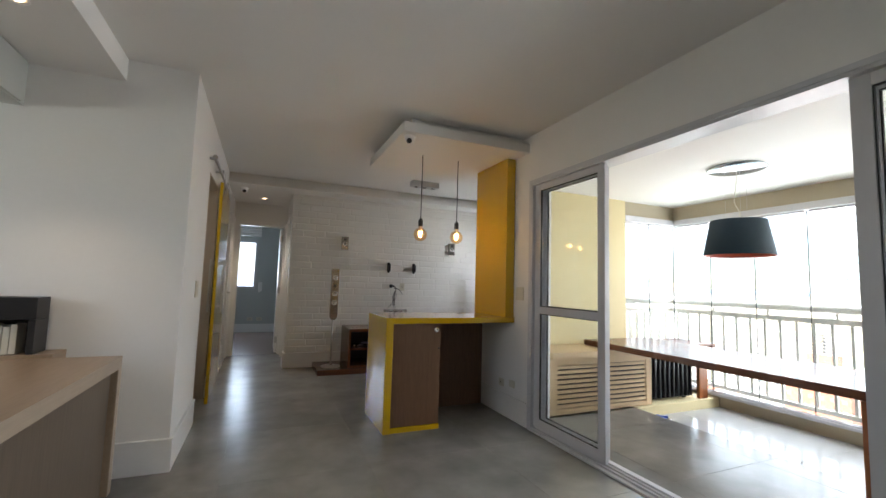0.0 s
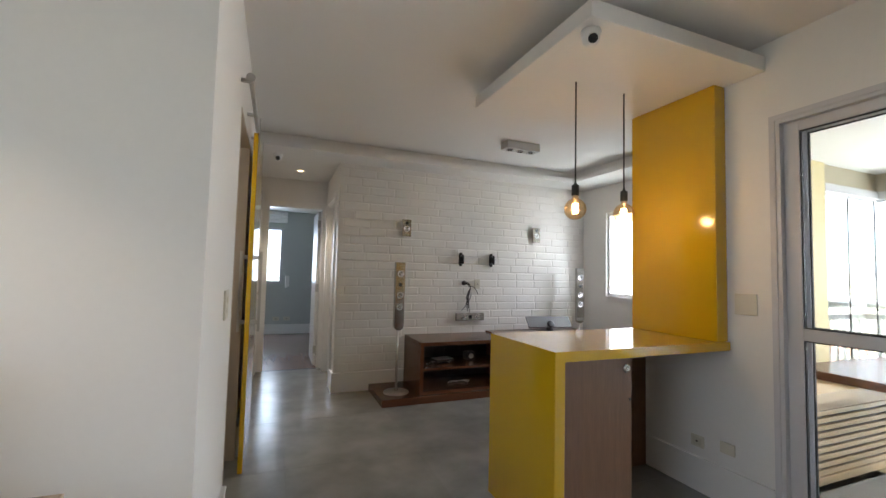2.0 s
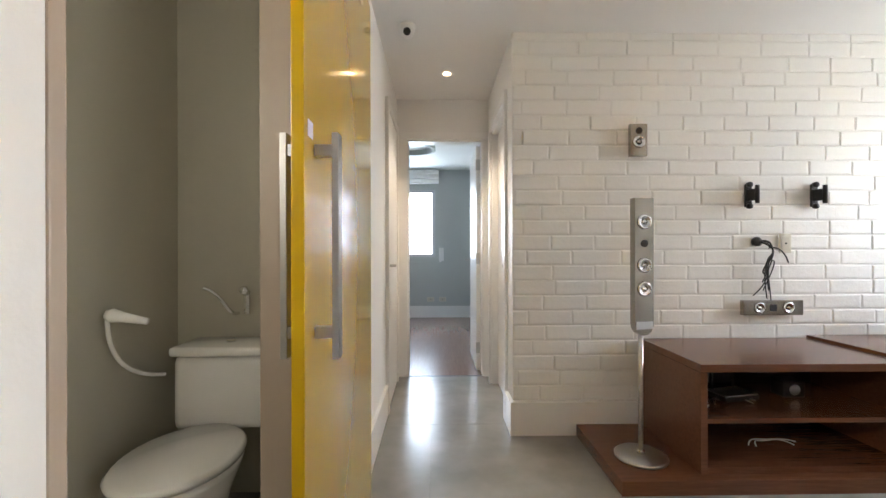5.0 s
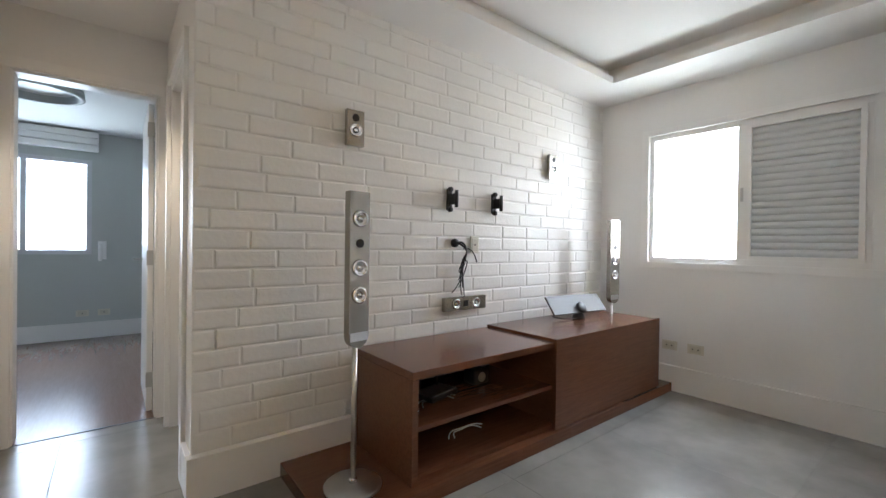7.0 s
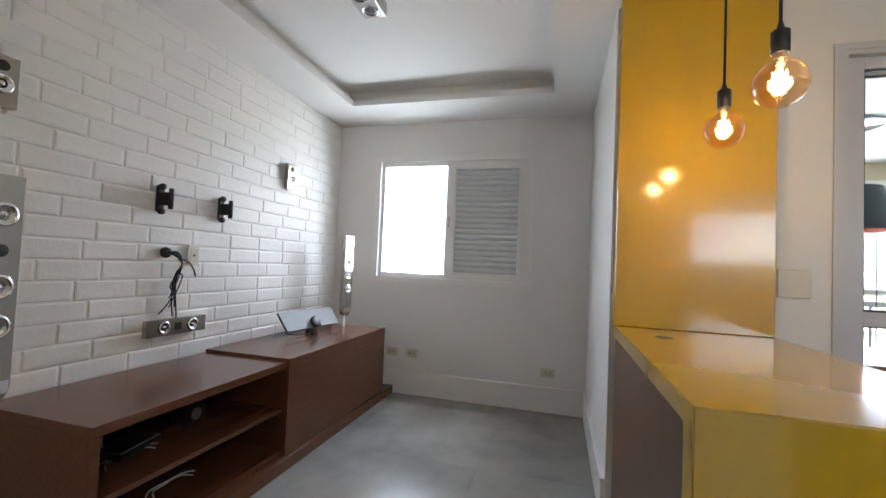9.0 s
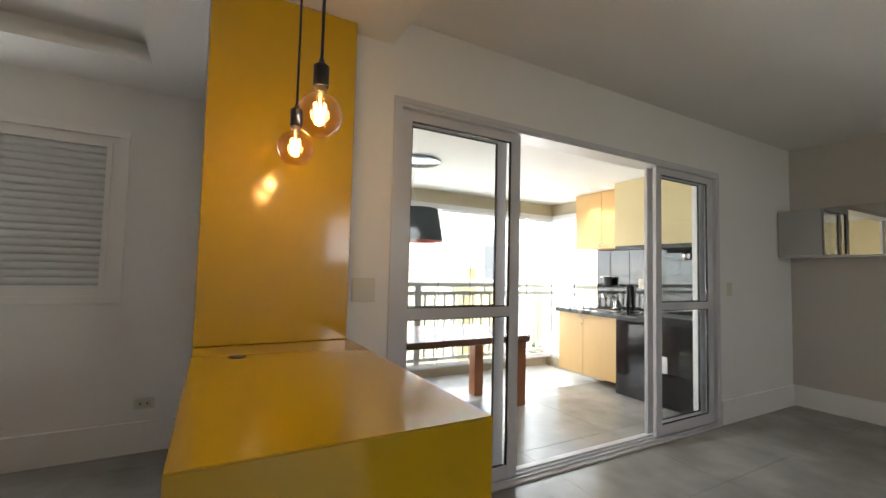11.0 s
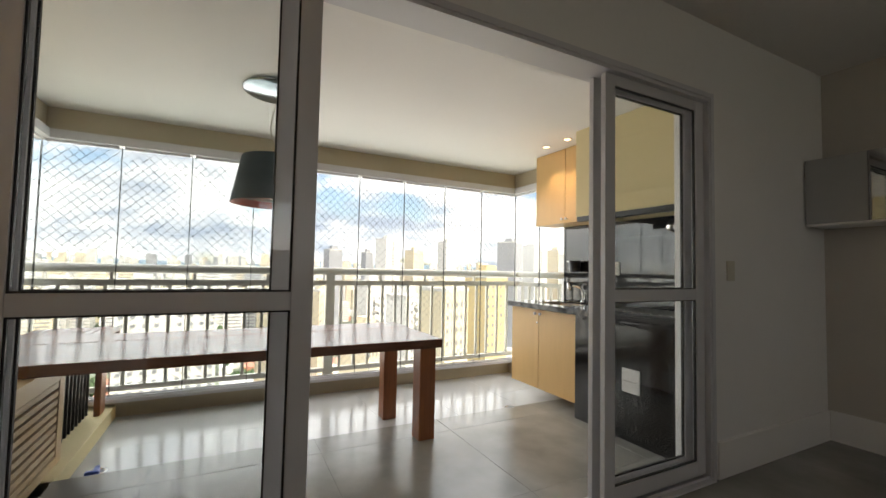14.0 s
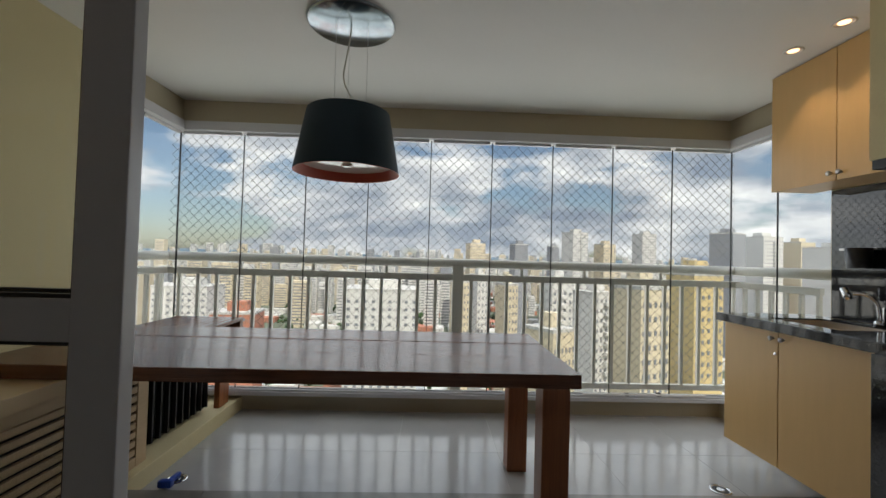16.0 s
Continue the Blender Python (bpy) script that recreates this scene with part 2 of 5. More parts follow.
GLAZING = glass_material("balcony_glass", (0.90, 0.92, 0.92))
AMBER = glass_material("amber_glass", (1.0, 0.82, 0.58), 0.2, 2.5)
MIRROR = material("grey_mirror", (0.46, 0.46, 0.45), 0.015, 1.0)
FILAMENT = glow_material("filament", (1.0, 0.58, 0.22), 10)
SPOT_GLOW = glow_material("spot_glow", (1.0, 0.62, 0.32), 1.3)


# ---- builders ----
def part(name, bm, mat, parent=None, label="", smooth=False):
    me = bpy.data.meshes.new(name)
    bm.normal_update()
    bm.to_mesh(me)
    bm.free()
    me.materials.append(mat)
    if smooth:
        me.polygons.foreach_set("use_smooth", [True] * len(me.polygons))
    ob = new(name, me)
    if parent is not None:
        ob.parent = parent
    if label:
        ob["label"] = label
    return ob


def thing(name, label, category, at=(0, 0, 0), group="", kind="", turn=0):
    ob = new(name)
    ob.matrix_world = pose(*at, 0, 0, turn)
    return tagged(ob, label, category, group, kind)


def add_box(bm, x0, x1, y0, y1, z0, z1, bevel=0.0, m=None):
    r = bmesh.ops.create_cube(bm, size=1)
    vs = r["verts"]
    t = Matrix.Translation(((x0 + x1) / 2, (y0 + y1) / 2, (z0 + z1) / 2)) @ Matrix.Diagonal((abs(x1 - x0), abs(y1 - y0), abs(z1 - z0), 1))
    bmesh.ops.transform(bm, matrix=(m @ t) if m else t, verts=vs)
    if bevel:
        es = list({e for v in vs for e in v.link_edges})
        bmesh.ops.bevel(bm, geom=es, offset=bevel, segments=2, affect="EDGES", profile=0.6)
    return bm


def box(x0, x1, y0, y1, z0, z1, bevel=0.0):
    return add_box(bmesh.new(), x0, x1, y0, y1, z0, z1, bevel)


def add_lathe(bm, profile, m=None, n=32, cap=True):
    """Turns (radius, height) pairs round the z axis."""
    rings = []
    for r, z in profile:
        ring = []
        for k in range(n):
            a = 2 * math.pi * k / n
            p = Vector((r * math.cos(a), r * math.sin(a), z))
            ring.append(bm.verts.new(m @ p if m else p))
        rings.append(ring)
    for a, b in zip(rings, rings[1:]):
        for k in range(n):
            bm.faces.new((a[k], a[(k + 1) % n], b[(k + 1) % n], b[k]))
    if cap:
        bm.faces.new(list(reversed(rings[0])))
        bm.faces.new(rings[-1])
    return bm


def lathe(profile, m=None, n=32, cap=True):
    return add_lathe(bmesh.new(), profile, m, n, cap)


def tube(points, radius, name, mat, parent=None, label="", res=6):
    cu = bpy.data.curves.new(name, "CURVE")
    cu.dimensions, cu.bevel_depth, cu.bevel_resolution = "3D", radius, 2
    sp = cu.splines.new("NURBS")
    sp.points.add(len(points) - 1)
    for p, c in zip(sp.points, points):
        p.co = (*c, 1)
    sp.use_endpoint_u, sp.order_u, sp.resolution_u = True, min(4, len(points)), res
    tmp = bpy.data.objects.new(name, cu)
    me = bpy.data.meshes.new_from_object(tmp)
    bpy.data.objects.remove(tmp)
    me.materials.clear()
    me.materials.append(mat)
    ob = new(name, me)
    if parent is not None:
        ob.parent = parent
    if label:
        ob["label"] = label
    return ob


def structure(name, bm, mat, label, category="wall"):
    return tagged(part(name, bm, mat), label, category, kind="structure")


def wall_x(bm, x0, x1, y0, y1, z0, z1, holes):
    """A wall along y with rectangular openings (y0, y1, z0, z1), built of butted blocks."""
    at = y0
    for a, b, c, d in sorted(holes):
        if a > at:
            add_box(bm, x0, x1, at, a, z0, z1)
        if c > z0:
            add_box(bm, x0, x1, a, b, z0, c)
        if d < z1:
            add_box(bm, x0, x1, a, b, d, z1)
        at = b
    if at < y1:
        add_box(bm, x0, x1, at, y1, z0, z1)
    return bm


def wall_y(bm, y0, y1, x0, x1, z0, z1, holes):
    at = x0
    for a, b, c, d in sorted(holes):
        if a > at:
            add_box(bm, at, a, y0, y1, z0, z1)
        if c > z0:
            add_box(bm, a, b, y0, y1, z0, c)
        if d < z1:
            add_box(bm, a, b, y0, y1, d, z1)
        at = b
    if at < x1:
        add_box(bm, at, x1, y0, y1, z0, z1)
    return bm


# ---- structure ----
H = 2.62        # main ceiling
LOW = 2.475      # lowered rim and hall ceiling
BF = -0.10     # balcony floor
BC = 2.325       # balcony ceiling

structure("floor", box(-3.2, 4.01, -0.85, 7.96, -0.20, -0.002), JOINT, "grey cement screed under the floor tiles", "floor")
structure("ceiling", box(-3.35, 4.16, -1.0, 8.08, H, H + 0.25), CEILING, "white painted plaster ceiling", "ceiling")
structure("wall_balcony", wall_x(bmesh.new(), 2.545, 2.76, -1.0, 4.29, -0.2, H, [(0.53, 3.57, -0.2, 2.165)]), WHITE, "white painted wall with the wide sliding door")
structure("wall_south", box(-3.2, 2.545, -1.0, -0.85, -0.2, H), GREY_WALL, "warm grey painted living room wall")
# The opening is unseen, cut for the added kitchen daylight.
structure("wall_west", wall_x(bmesh.new(), -3.35, -3.2, -1.0, 3.74, -0.2, H, [(0.6, 2.6, 1.40, 2.2)]), WHITE, "white painted kitchen wall")
structure("wall_kitchen", box(-3.2, -0.27, 3.655, 3.74, -0.2, H), WHITE, "white painted wall at the end of the kitchen")
structure("wall_hall", wall_x(bmesh.new(), -0.27, -0.14, 3.655, 7.953, -0.2, H, [(4.61, 5.40, -0.2, 2.16)]), WHITE, "white painted wall with the bathroom opening")
structure("wall_brick", box(0.68, 4.01, 6.79, 6.93, -0.2, H), BRICK_PAINT, "white painted mortar bed of the brick wall")
structure("wall_window", wall_x(bmesh.new(), 4.01, 4.16, 4.467, 6.93, -0.2, H, [(4.995, 6.345, 1.035, 2.135)]), WHITE, "white painted wall with the shuttered window")
structure("wall_television_south", box(2.545, 4.16, 4.29, 4.467, -0.2, H), WHITE, "white painted wall between television room and balcony")
structure("wall_hall_east", wall_x(bmesh.new(), 0.68, 0.83, 6.93, 7.953, -0.2, H, [(7.02, 7.75, -0.2, 2.12)]), WHITE, "white painted hall wall with a closed door")
structure("wall_bedroom_south", wall_y(bmesh.new(), 7.953, 8.08, -2.6, 2.2, -0.2, H, [(-0.06, 0.645, -0.2, 2.125)]), WHITE, "white painted wall with the bedroom door")

# lowered rims of the ceiling
bm = box(0.68, 4.01, 6.415, 6.79, LOW, LOW + 0.05)
add_box(bm, 3.52, 4.01, 4.78, 6.415, LOW, LOW + 0.05)
add_box(bm, 2.55, 4.01, 4.467, 4.78, LOW, LOW + 0.05)
add_box(bm, -0.14, 0.68, 6.415, 7.953, LOW, LOW + 0.05)
add_box(bm, -0.14, 4.01, 6.50, 6.79, LOW + 0.05, H)
add_box(bm, 3.60, 4.01, 4.70, 6.50, LOW + 0.05, H)
add_box(bm, 2.55, 4.01, 4.467, 4.70, LOW + 0.05, H)
structure("ceiling_rim", bm, CEILING, "white plaster ceiling rim with a shadow gap", "ceiling")
bm = box(1.325, 2.549, 3.615, 4.78, 2.466, 2.55, 0.004)
add_box(bm, 1.42, 2.549, 3.71, 4.69, 2.55, H)
structure("ceiling_canopy", bm, CEILING, "white plaster panel floating over the bar", "ceiling")
structure("ceiling_kitchen", box(-3.2, -0.54, -0.85, 3.655, 2.475, H), CEILING, "lowered white plaster kitchen ceiling", "ceiling")


def skirting(bm, x0, x1, y0, y1, z=0.0):
    add_box(bm, x0, x1, y0, y1, z, z + 0.192)
    wide = 0.004 if x1 - x0 > y1 - y0 else 0.0
    deep = 0.004 - wide
    add_box(bm, x0 - deep, x1 + deep, y0 - wide, y1 + wide, z + 0.1925, z + 0.205, 0.003)
    return bm


bm = bmesh.new()
skirting(bm, -3.2, 2.525, -0.85, -0.832)
skirting(bm, 2.527, 2.545, -0.832, 0.495)
skirting(bm, 2.527, 2.545, 3.60, 4.467)
skirting(bm, 2.56, 3.992, 4.467, 4.485)
skirting(bm, 3.992, 4.01, 4.485, 6.79)
skirting(bm, 0.66, 1.45, 6.752, 6.784)
skirting(bm, 0.662, 0.68, 6.79, 6.96)
skirting(bm, -0.14, -0.122, 3.637, 4.585)
skirting(bm, -0.14, -0.122, 5.43, 7.09)
skirting(bm, -0.69, -0.14, 3.637, 3.655)
structure("baseboard", bm, TRIM, "tall white lacquered skirting board", "skirting")

# ---- balcony shell ----
structure("balcony_floor", box(2.545, 5.5, -0.25, 4.29, -0.35, BF - 0.0015), BALCONY_JOINT, "screed under the balcony tiles", "floor")
structure("balcony_ceiling", add_box(box(2.76, 5.6, -0.4, 4.29, BC, BC + 0.2), 4.17, 5.6, 4.29, 4.6, BC, BC + 0.2), CEILING, "white plaster balcony ceiling", "ceiling")
structure("wall_barbecue", box(2.76, 4.39, -0.25, -0.10, -0.35, BC), CREAM, "cream rendered wall behind the balcony kitchen")
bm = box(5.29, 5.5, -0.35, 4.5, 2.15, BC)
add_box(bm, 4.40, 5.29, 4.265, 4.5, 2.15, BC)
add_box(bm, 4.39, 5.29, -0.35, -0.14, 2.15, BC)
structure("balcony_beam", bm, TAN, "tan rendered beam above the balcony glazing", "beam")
structure("wall_balcony_side", box(2.76, 4.40, 4.235, 4.29, -0.35, BC), CREAM, "cream rendered side wall of the balcony")
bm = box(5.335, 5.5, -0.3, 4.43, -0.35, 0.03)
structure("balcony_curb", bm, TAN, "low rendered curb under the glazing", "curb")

# ---- bedroom, bathroom shells ----
structure("bedroom_floor", box(-2.6, 2.2, 7.953, 11.2, -0.2, -0.004), BED_WOOD, "dark wooden bedroom floor", "floor")
structure("bedroom_ceiling", box(-2.6, 2.2, 8.08, 11.2, 2.45, 2.6), CEILING, "white bedroom ceiling", "ceiling")
structure("wall_bedroom_north", wall_y(bmesh.new(), 11.15, 11.3, -2.6, 2.2, -0.2, 2.6, [(-0.95, 0.20, 1.0, 2.12)]), GREY_PAINT, "pale grey bedroom wall with a window")
structure("wall_bedroom_west", box(-2.75, -2.6, 7.953, 11.3, -0.2, 2.6), GREY_PAINT, "pale grey bedroom wall")
structure("wall_bedroom_east", box(1.05, 1.2, 8.08, 11.15, -0.2, 2.6), GREY_PAINT, "pale grey bedroom wall")
# Unseen opening in this wall, made for the added warm bathroom panel.
structure("wall_bathroom_west", wall_x(bmesh.new(), -1.1, -1.0, 3.74, 6.3, -0.2, H, [(3.9, 4.5, 1.5, 2.1)]), BATH_PAINT, "greenish beige bathroom wall")
structure("wall_bathroom_north", box(-1.0, -0.27, 6.2, 6.3, -0.2, H), BATH_PAINT, "greenish beige bathroom wall")

# ---- sliding door ----
def leaf(x0, y0, y1, label):
    """One leaf of the sliding door: two stiles, three rails, two panes with black gaskets."""
    d = thing("sliding_door_leaf", label, "sliding door", (x0, y0, 0.03), group="leaves of the balcony door")
    w, h, s, mid = y1 - y0, 2.114, 0.070, 1.0
    for a in (0.0, w - s):
        part("stile", box(-0.014, 0.014, a, a + s, 0, h, 0.002), ALU, d)
    for a, b in ((0.0, 0.075), (mid - 0.03, mid + 0.03), (h - 0.053, h)):
        part("rail", box(-0.0135, 0.0135, s, w - s, a, b, 0.002), ALU, d)
    for a, b in ((0.075, mid - 0.03), (mid + 0.03, h - 0.053)):
        g = bmesh.new()
        for k in ((s, w - s, a, a + 0.006), (s, w - s, b - 0.006, b), (s, s + 0.006, a + 0.006, b - 0.006), (w - s - 0.006, w - s, a + 0.006, b - 0.006)):
            add_box(g, -0.007, 0.007, *k)
        part("gasket", g, RUBBER, d, "black rubber gasket")
        pane = part("pane", box(-0.003, 0.003, s + 0.004, w - s - 0.004, a + 0.004, b - 0.004), GLASS, d, "clear glass pane")
        pane.visible_shadow = False
    return d


leaf(2.584, 2.72, 3.548, "white aluminium sliding leaf with two clear panes")
leaf(2.655, 2.775, 3.548, "white aluminium sliding leaf stacked behind another")
leaf(2.584, 0.548, 1.346, "white aluminium sliding leaf with two clear panes")
leaf(2.655, 0.548, 1.352, "white aluminium sliding leaf stacked behind another")
bm = box(2.54, 2.70, 3.55, 3.57, 0.0, 2.165)
add_box(bm, 2.54, 2.70, 0.53, 0.546, 0.0, 2.165)
add_box(bm, 2.54, 2.70, 0.546, 3.55, 2.146, 2.165)
add_box(bm, 2.536, 2.5445, 3.571, 3.60, 0.0, 2.195)
add_box(bm, 2.536, 2.5445, 0.50, 0.529, 0.0, 2.195)
add_box(bm, 2.536, 2.5445, 0.529, 3.571, 2.166, 2.195)
structure("door_frame_balcony", bm, ALU, "white aluminium frame of the sliding door", "door frame")
bm = box(2.52, 2.70, 0.53, 3.57, -0.05, 0.012, 0.002)
for k in range(3):
    add_box(bm, 2.55 + 0.04 * k, 2.556 + 0.04 * k, 0.547, 3.549, 0.012, 0.026)
structure("threshold", bm, ALU, "white aluminium threshold with running tracks", "threshold")

# ---- bar ----
bar = thing("bar_counter", "yellow lacquered bar counter with walnut cupboard door", "bar counter")
bm = bmesh.new()
outline = ((1.303, 0.0), (1.365, 0.0), (1.365, 0.888), (2.543, 0.888), (2.543, 0.938), (1.303, 0.938))
front = bm.faces.new([bm.verts.new((u, 3.825, v)) for u, v in outline])
ext = bmesh.ops.extrude_face_region(bm, geom=[front])
bmesh.ops.translate(bm, vec=(0, 0.631, 0), verts=[v for v in ext["geom"] if isinstance(v, bmesh.types.BMVert)])
bmesh.ops.recalc_face_normals(bm, faces=bm.faces)
bmesh.ops.bevel(bm, geom=[e for e in bm.edges], offset=0.003, segments=2, affect="EDGES")
part("countertop", bm, YELLOW, bar)
part("plinth", box(1.366, 1.80, 3.832, 4.40, 0.0, 0.04, 0.002), YELLOW, bar)
part("cupboard", box(1.367, 1.80, 3.868, 4.40, 0.041, 0.886), WALNUT, bar)
part("back_panel", box(1.367, 2.525, 4.41, 4.44, 0.0, 0.886), WALNUT, bar, "dark walnut panel")
part("upright_panel", box(2.45, 2.543, 3.84, 4.458, 0.939, 2.464, 0.003), YELLOW, bar)
door = part("door", box(1.369, 1.798, 3.842, 3.866, 0.043, 0.885, 0.002), WALNUT, bar, "walnut veneer door")
knob = part("lock", lathe([(0.022, 0), (0.022, 0.008), (0.016, 0.014), (0.009, 0.014), (0.009, 0.008)], pose(1.757, 3.842, 0.833, 90), 24), CHROME, door, "round chrome lock")
part("keyhole", lathe([(0.008, 0), (0.008, 0.003), (0.002, 0.004)], pose(1.785, 3.842, 0.675, 90), 12), BLACK, door, "dark keyhole")
part("cable_grommet", lathe([(0.030, 0), (0.030, 0.003), (0.024, 0.004)], pose(2.20, 4.31, 0.937), 24), BLACK, bar, "black cable grommet")


def pendant(x, y):
    p = thing("pendant_light", "amber globe filament bulb on a black cord, lit", "pendant light", (x, y, 1.695), group="pendants over the bar")
    part("cord", lathe([(0.0045, 0.145), (0.0045, 0.775)], None, 8), BLACK, p)
    part("socket", lathe([(0.006, 0.165), (0.009, 0.150), (0.020, 0.142), (0.0215, 0.140), (0.0215, 0.082), (0.019, 0.080)], None, 20), BLACK, p, "black lamp holder", True)
    prof = [(0.0635 * math.sin(a), -0.0635 * math.cos(a)) for a in [math.pi * k / 16 for k in range(1, 15)]]
    prof += [(0.0215, 0.062), (0.018, 0.068), (0.017, 0.082)]
    bulb = part("bulb", lathe(prof, None, 32, False), AMBER, p, "amber glass globe", True)
    bulb.visible_shadow = False
    part("neck", lathe([(0.0155, 0.066), (0.015, 0.082)], None, 16), STEEL, bulb)
    part("stem", lathe([(0.003, -0.015), (0.004, 0.035), (0.008, 0.066)], None, 10), CHINA, bulb)
    g = bmesh.new()
    for k in range(8):
        a = 2 * math.pi * k / 8
        b = a + 0.35
        add_box(g, -0.0011, 0.0011, -0.0011, 0.0011, -0.026, 0.032, 0, pose(0.0125 * math.cos(a), 0.0125 * math.sin(a), 0) @ pose(0, 0, 0, 6, 4, math.degrees(b)))
    part("filament", g, FILAMENT, bulb, "glowing filament")
    lamp("pendant_bulb_light", "POINT", (x, y, 1.695), 0.16, (1.0, 0.64, 0.32), 0.03)
    return p


pendant(1.692, 4.16)
pendant(2.072, 4.163)


def dome_camera(at, label, turn):
    c = thing("dome_camera", label, "security camera", at, turn=turn)
    part("base", lathe([(0.046, 0.0), (0.048, -0.01), (0.044, -0.028)], None, 28), TRIM, c, "", True)
    part("ball", lathe([(0.041 * math.sin(a), -0.035 + 0.041 * math.cos(a)) for a in [math.pi * k / 14 for k in range(3, 14)]], None, 28), TRIM, c, "", True)
    part("lens", lathe([(0.022, 0), (0.022, 0.012), (0.018, 0.016), (0.012, 0.012)], pose(0, -0.028, -0.05, 118), 20), BLACK, c, "black lens", True)
    return c


dome_camera((1.405, 3.71, 2.465), "small white dome camera under the bar canopy", -25)
dome_camera((0.04, 6.72, LOW), "small white dome camera on the hall ceiling", 0)


def plate(at, turn, label, w=0.075, h=0.118, keys=((0.0, 0.012), ), holes=(), name="wall_switch", category="switch"):
    """A plate on a wall; it looks along -y before its turn."""
    p = thing(name, label, category, at, turn=turn)
    part("cover", box(-w / 2, w / 2, -0.009, 0, -h / 2, h / 2, 0.003), PLATE, p)
    for kx, kz in keys:
        part("rocker", box(kx - 0.021, kx + 0.021, -0.0125, -0.009, kz - 0.014, kz + 0.014, 0.0015), PLATE, p)
    if holes:
        part("insert", box(-w * 0.34, w * 0.34, -0.0115, -0.009, -h * 0.34, h * 0.34, 0.001), INSERT, p, "darker ivory insert")
    for kx, kz in holes:
        part("socket", lathe([(0.006, 0), (0.006, 0.002), (0.005, 0.0035)], pose(kx, -0.0115, kz, 90), 8), BLACK, p, "dark socket holes")
    return p


plate((-0.14, 4.29, 1.135), 90, "ivory double light switch on the white wall", 0.125, 0.13, keys=((0.005, 0.022), (0.005, -0.024)))
plate((2.545, 3.736, 1.163), -90, "ivory light switch beside the sliding door", 0.12, 0.12, keys=())
plate((2.545, 0.341, 1.168), -90, "ivory light switch beside the sliding door", keys=((0, 0),))
plate((2.545, 4.035, 0.298), -90, "ivory wall outlet under the bar", 0.085, 0.07, keys=(), holes=((0.0, 0.0),), name="wall_outlet", category="outlet")
plate((2.545, 3.85, 0.32), -90, "ivory blank wall plate under the bar", 0.085, 0.065, keys=(), name="wall_outlet", category="outlet")
for oy, oz in ((6.155, 0.368), (5.96, 0.368), (4.768, 0.322)):
    plate((4.01, oy, oz), -90, "ivory wall outlet above the skirting", 0.118, 0.075, keys=(), holes=((-0.02, 0.0), (0.02, 0)), name="wall_outlet", category="outlet")
plate((0.86, -0.85, 0.325), 180, "ivory wall outlet with a charger plugged in", keys=(), holes=((0, 0.02),), name="wall_outlet", category="outlet")
ch = thing("power_adapter", "black power adapter hanging by cables beside the skirting", "adapter", (0.86, -0.815, 0.11))
part("body", box(-0.028, 0.028, -0.02, 0.02, -0.05, 0.03, 0.006), BLACK, ch)
for k in range(3):
    tube([(-0.015 + 0.015 * k, 0, 0.03), (-0.03 + 0.03 * k, 0.015, 0.09), (0.012 * k - 0.01, -0.02, 0.13), (0, -0.028, 0.21)], 0.0022, "cable", BLACK, ch)
tube([(0.02, 0, -0.02), (0.07, 0.01, 0.05), (0.06, -0.02, 0.1), (0.03, -0.028, 0.19)], 0.002, "cable", BLACK, ch)

# ---- ceiling light over the television room ----
cl = thing("ceiling_light", "silver rectangular ceiling light with three spots", "ceiling light", (2.31, 5.74, H))
part("housing", box(-0.19, 0.19, -0.065, 0.065, -0.075, 0.0, 0.004), STEEL, cl)
for k in (-0.12, 0.0, 0.12):
    ring = part("spot", lathe([(0.043, -0.074), (0.045, -0.080), (0.038, -0.080), (0.030, -0.066), (0.012, -0.060)], pose(k, 0, 0), 28), CHROME, cl, "chrome spot ring", True)
    part("reflector", lathe([(0.028, -0.0755), (0.012, -0.0765)], pose(k, 0, 0), 20), BLACK, ring, "unlit dark lamp")

# ---- mirror cabinet and shelf ----
cab = thing("mirror_cabinet", "long grey wall cabinet with mirrored front", "cabinet")
part("body", box(0.91, 2.535, -0.848, -0.58, 1.504, 1.945, 0.002), GREY_WALL, cab)
part("door", box(0.91, 1.722, -0.579, -0.56, 1.504, 1.945, 0.001), MIRROR, cab, "grey mirrored door")
part("door", box(1.724, 2.535, -0.579, -0.56, 1.504, 1.945, 0.001), MIRROR, cab, "grey mirrored door")
part("bottom_edge", box(0.91, 2.535, -0.848, -0.56, 1.49, 1.502), TRIM, cab, "white bottom edge")
sh = thing("floating_shelf", "thin white floating shelf on the grey wall", "shelf")
part("board", box(-1.6, 0.905, -0.848, -0.58, 1.48, 1.508, 0.002), TRIM, sh)

# ---- television wall ----
tv = thing("tv_console", "dark walnut low television console on a plinth", "tv console")
part("plinth", box(1.06, 3.985, 6.125, 6.75, 0.0, 0.07, 0.003), WALNUT_FLAT, tv)
part("top", box(1.455, 2.484, 6.17, 6.75, 0.553, 0.59, 0.002), WALNUT_FLAT, tv)
part("side_panel", box(1.455, 1.487, 6.17, 6.75, 0.071, 0.552, 0.001), WALNUT_FLAT, tv)
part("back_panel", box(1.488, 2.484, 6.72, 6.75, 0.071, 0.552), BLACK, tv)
part("bottom_shelf", box(1.488, 2.484, 6.18, 6.719, 0.071, 0.10), WALNUT_FLAT, tv)
part("shelf", box(1.488, 2.484, 6.19, 6.719, 0.305, 0.327), WALNUT_FLAT, tv)
part("cupboard", box(2.485, 3.79, 6.165, 6.75, 0.071, 0.606, 0.001), WALNUT_FLAT, tv)
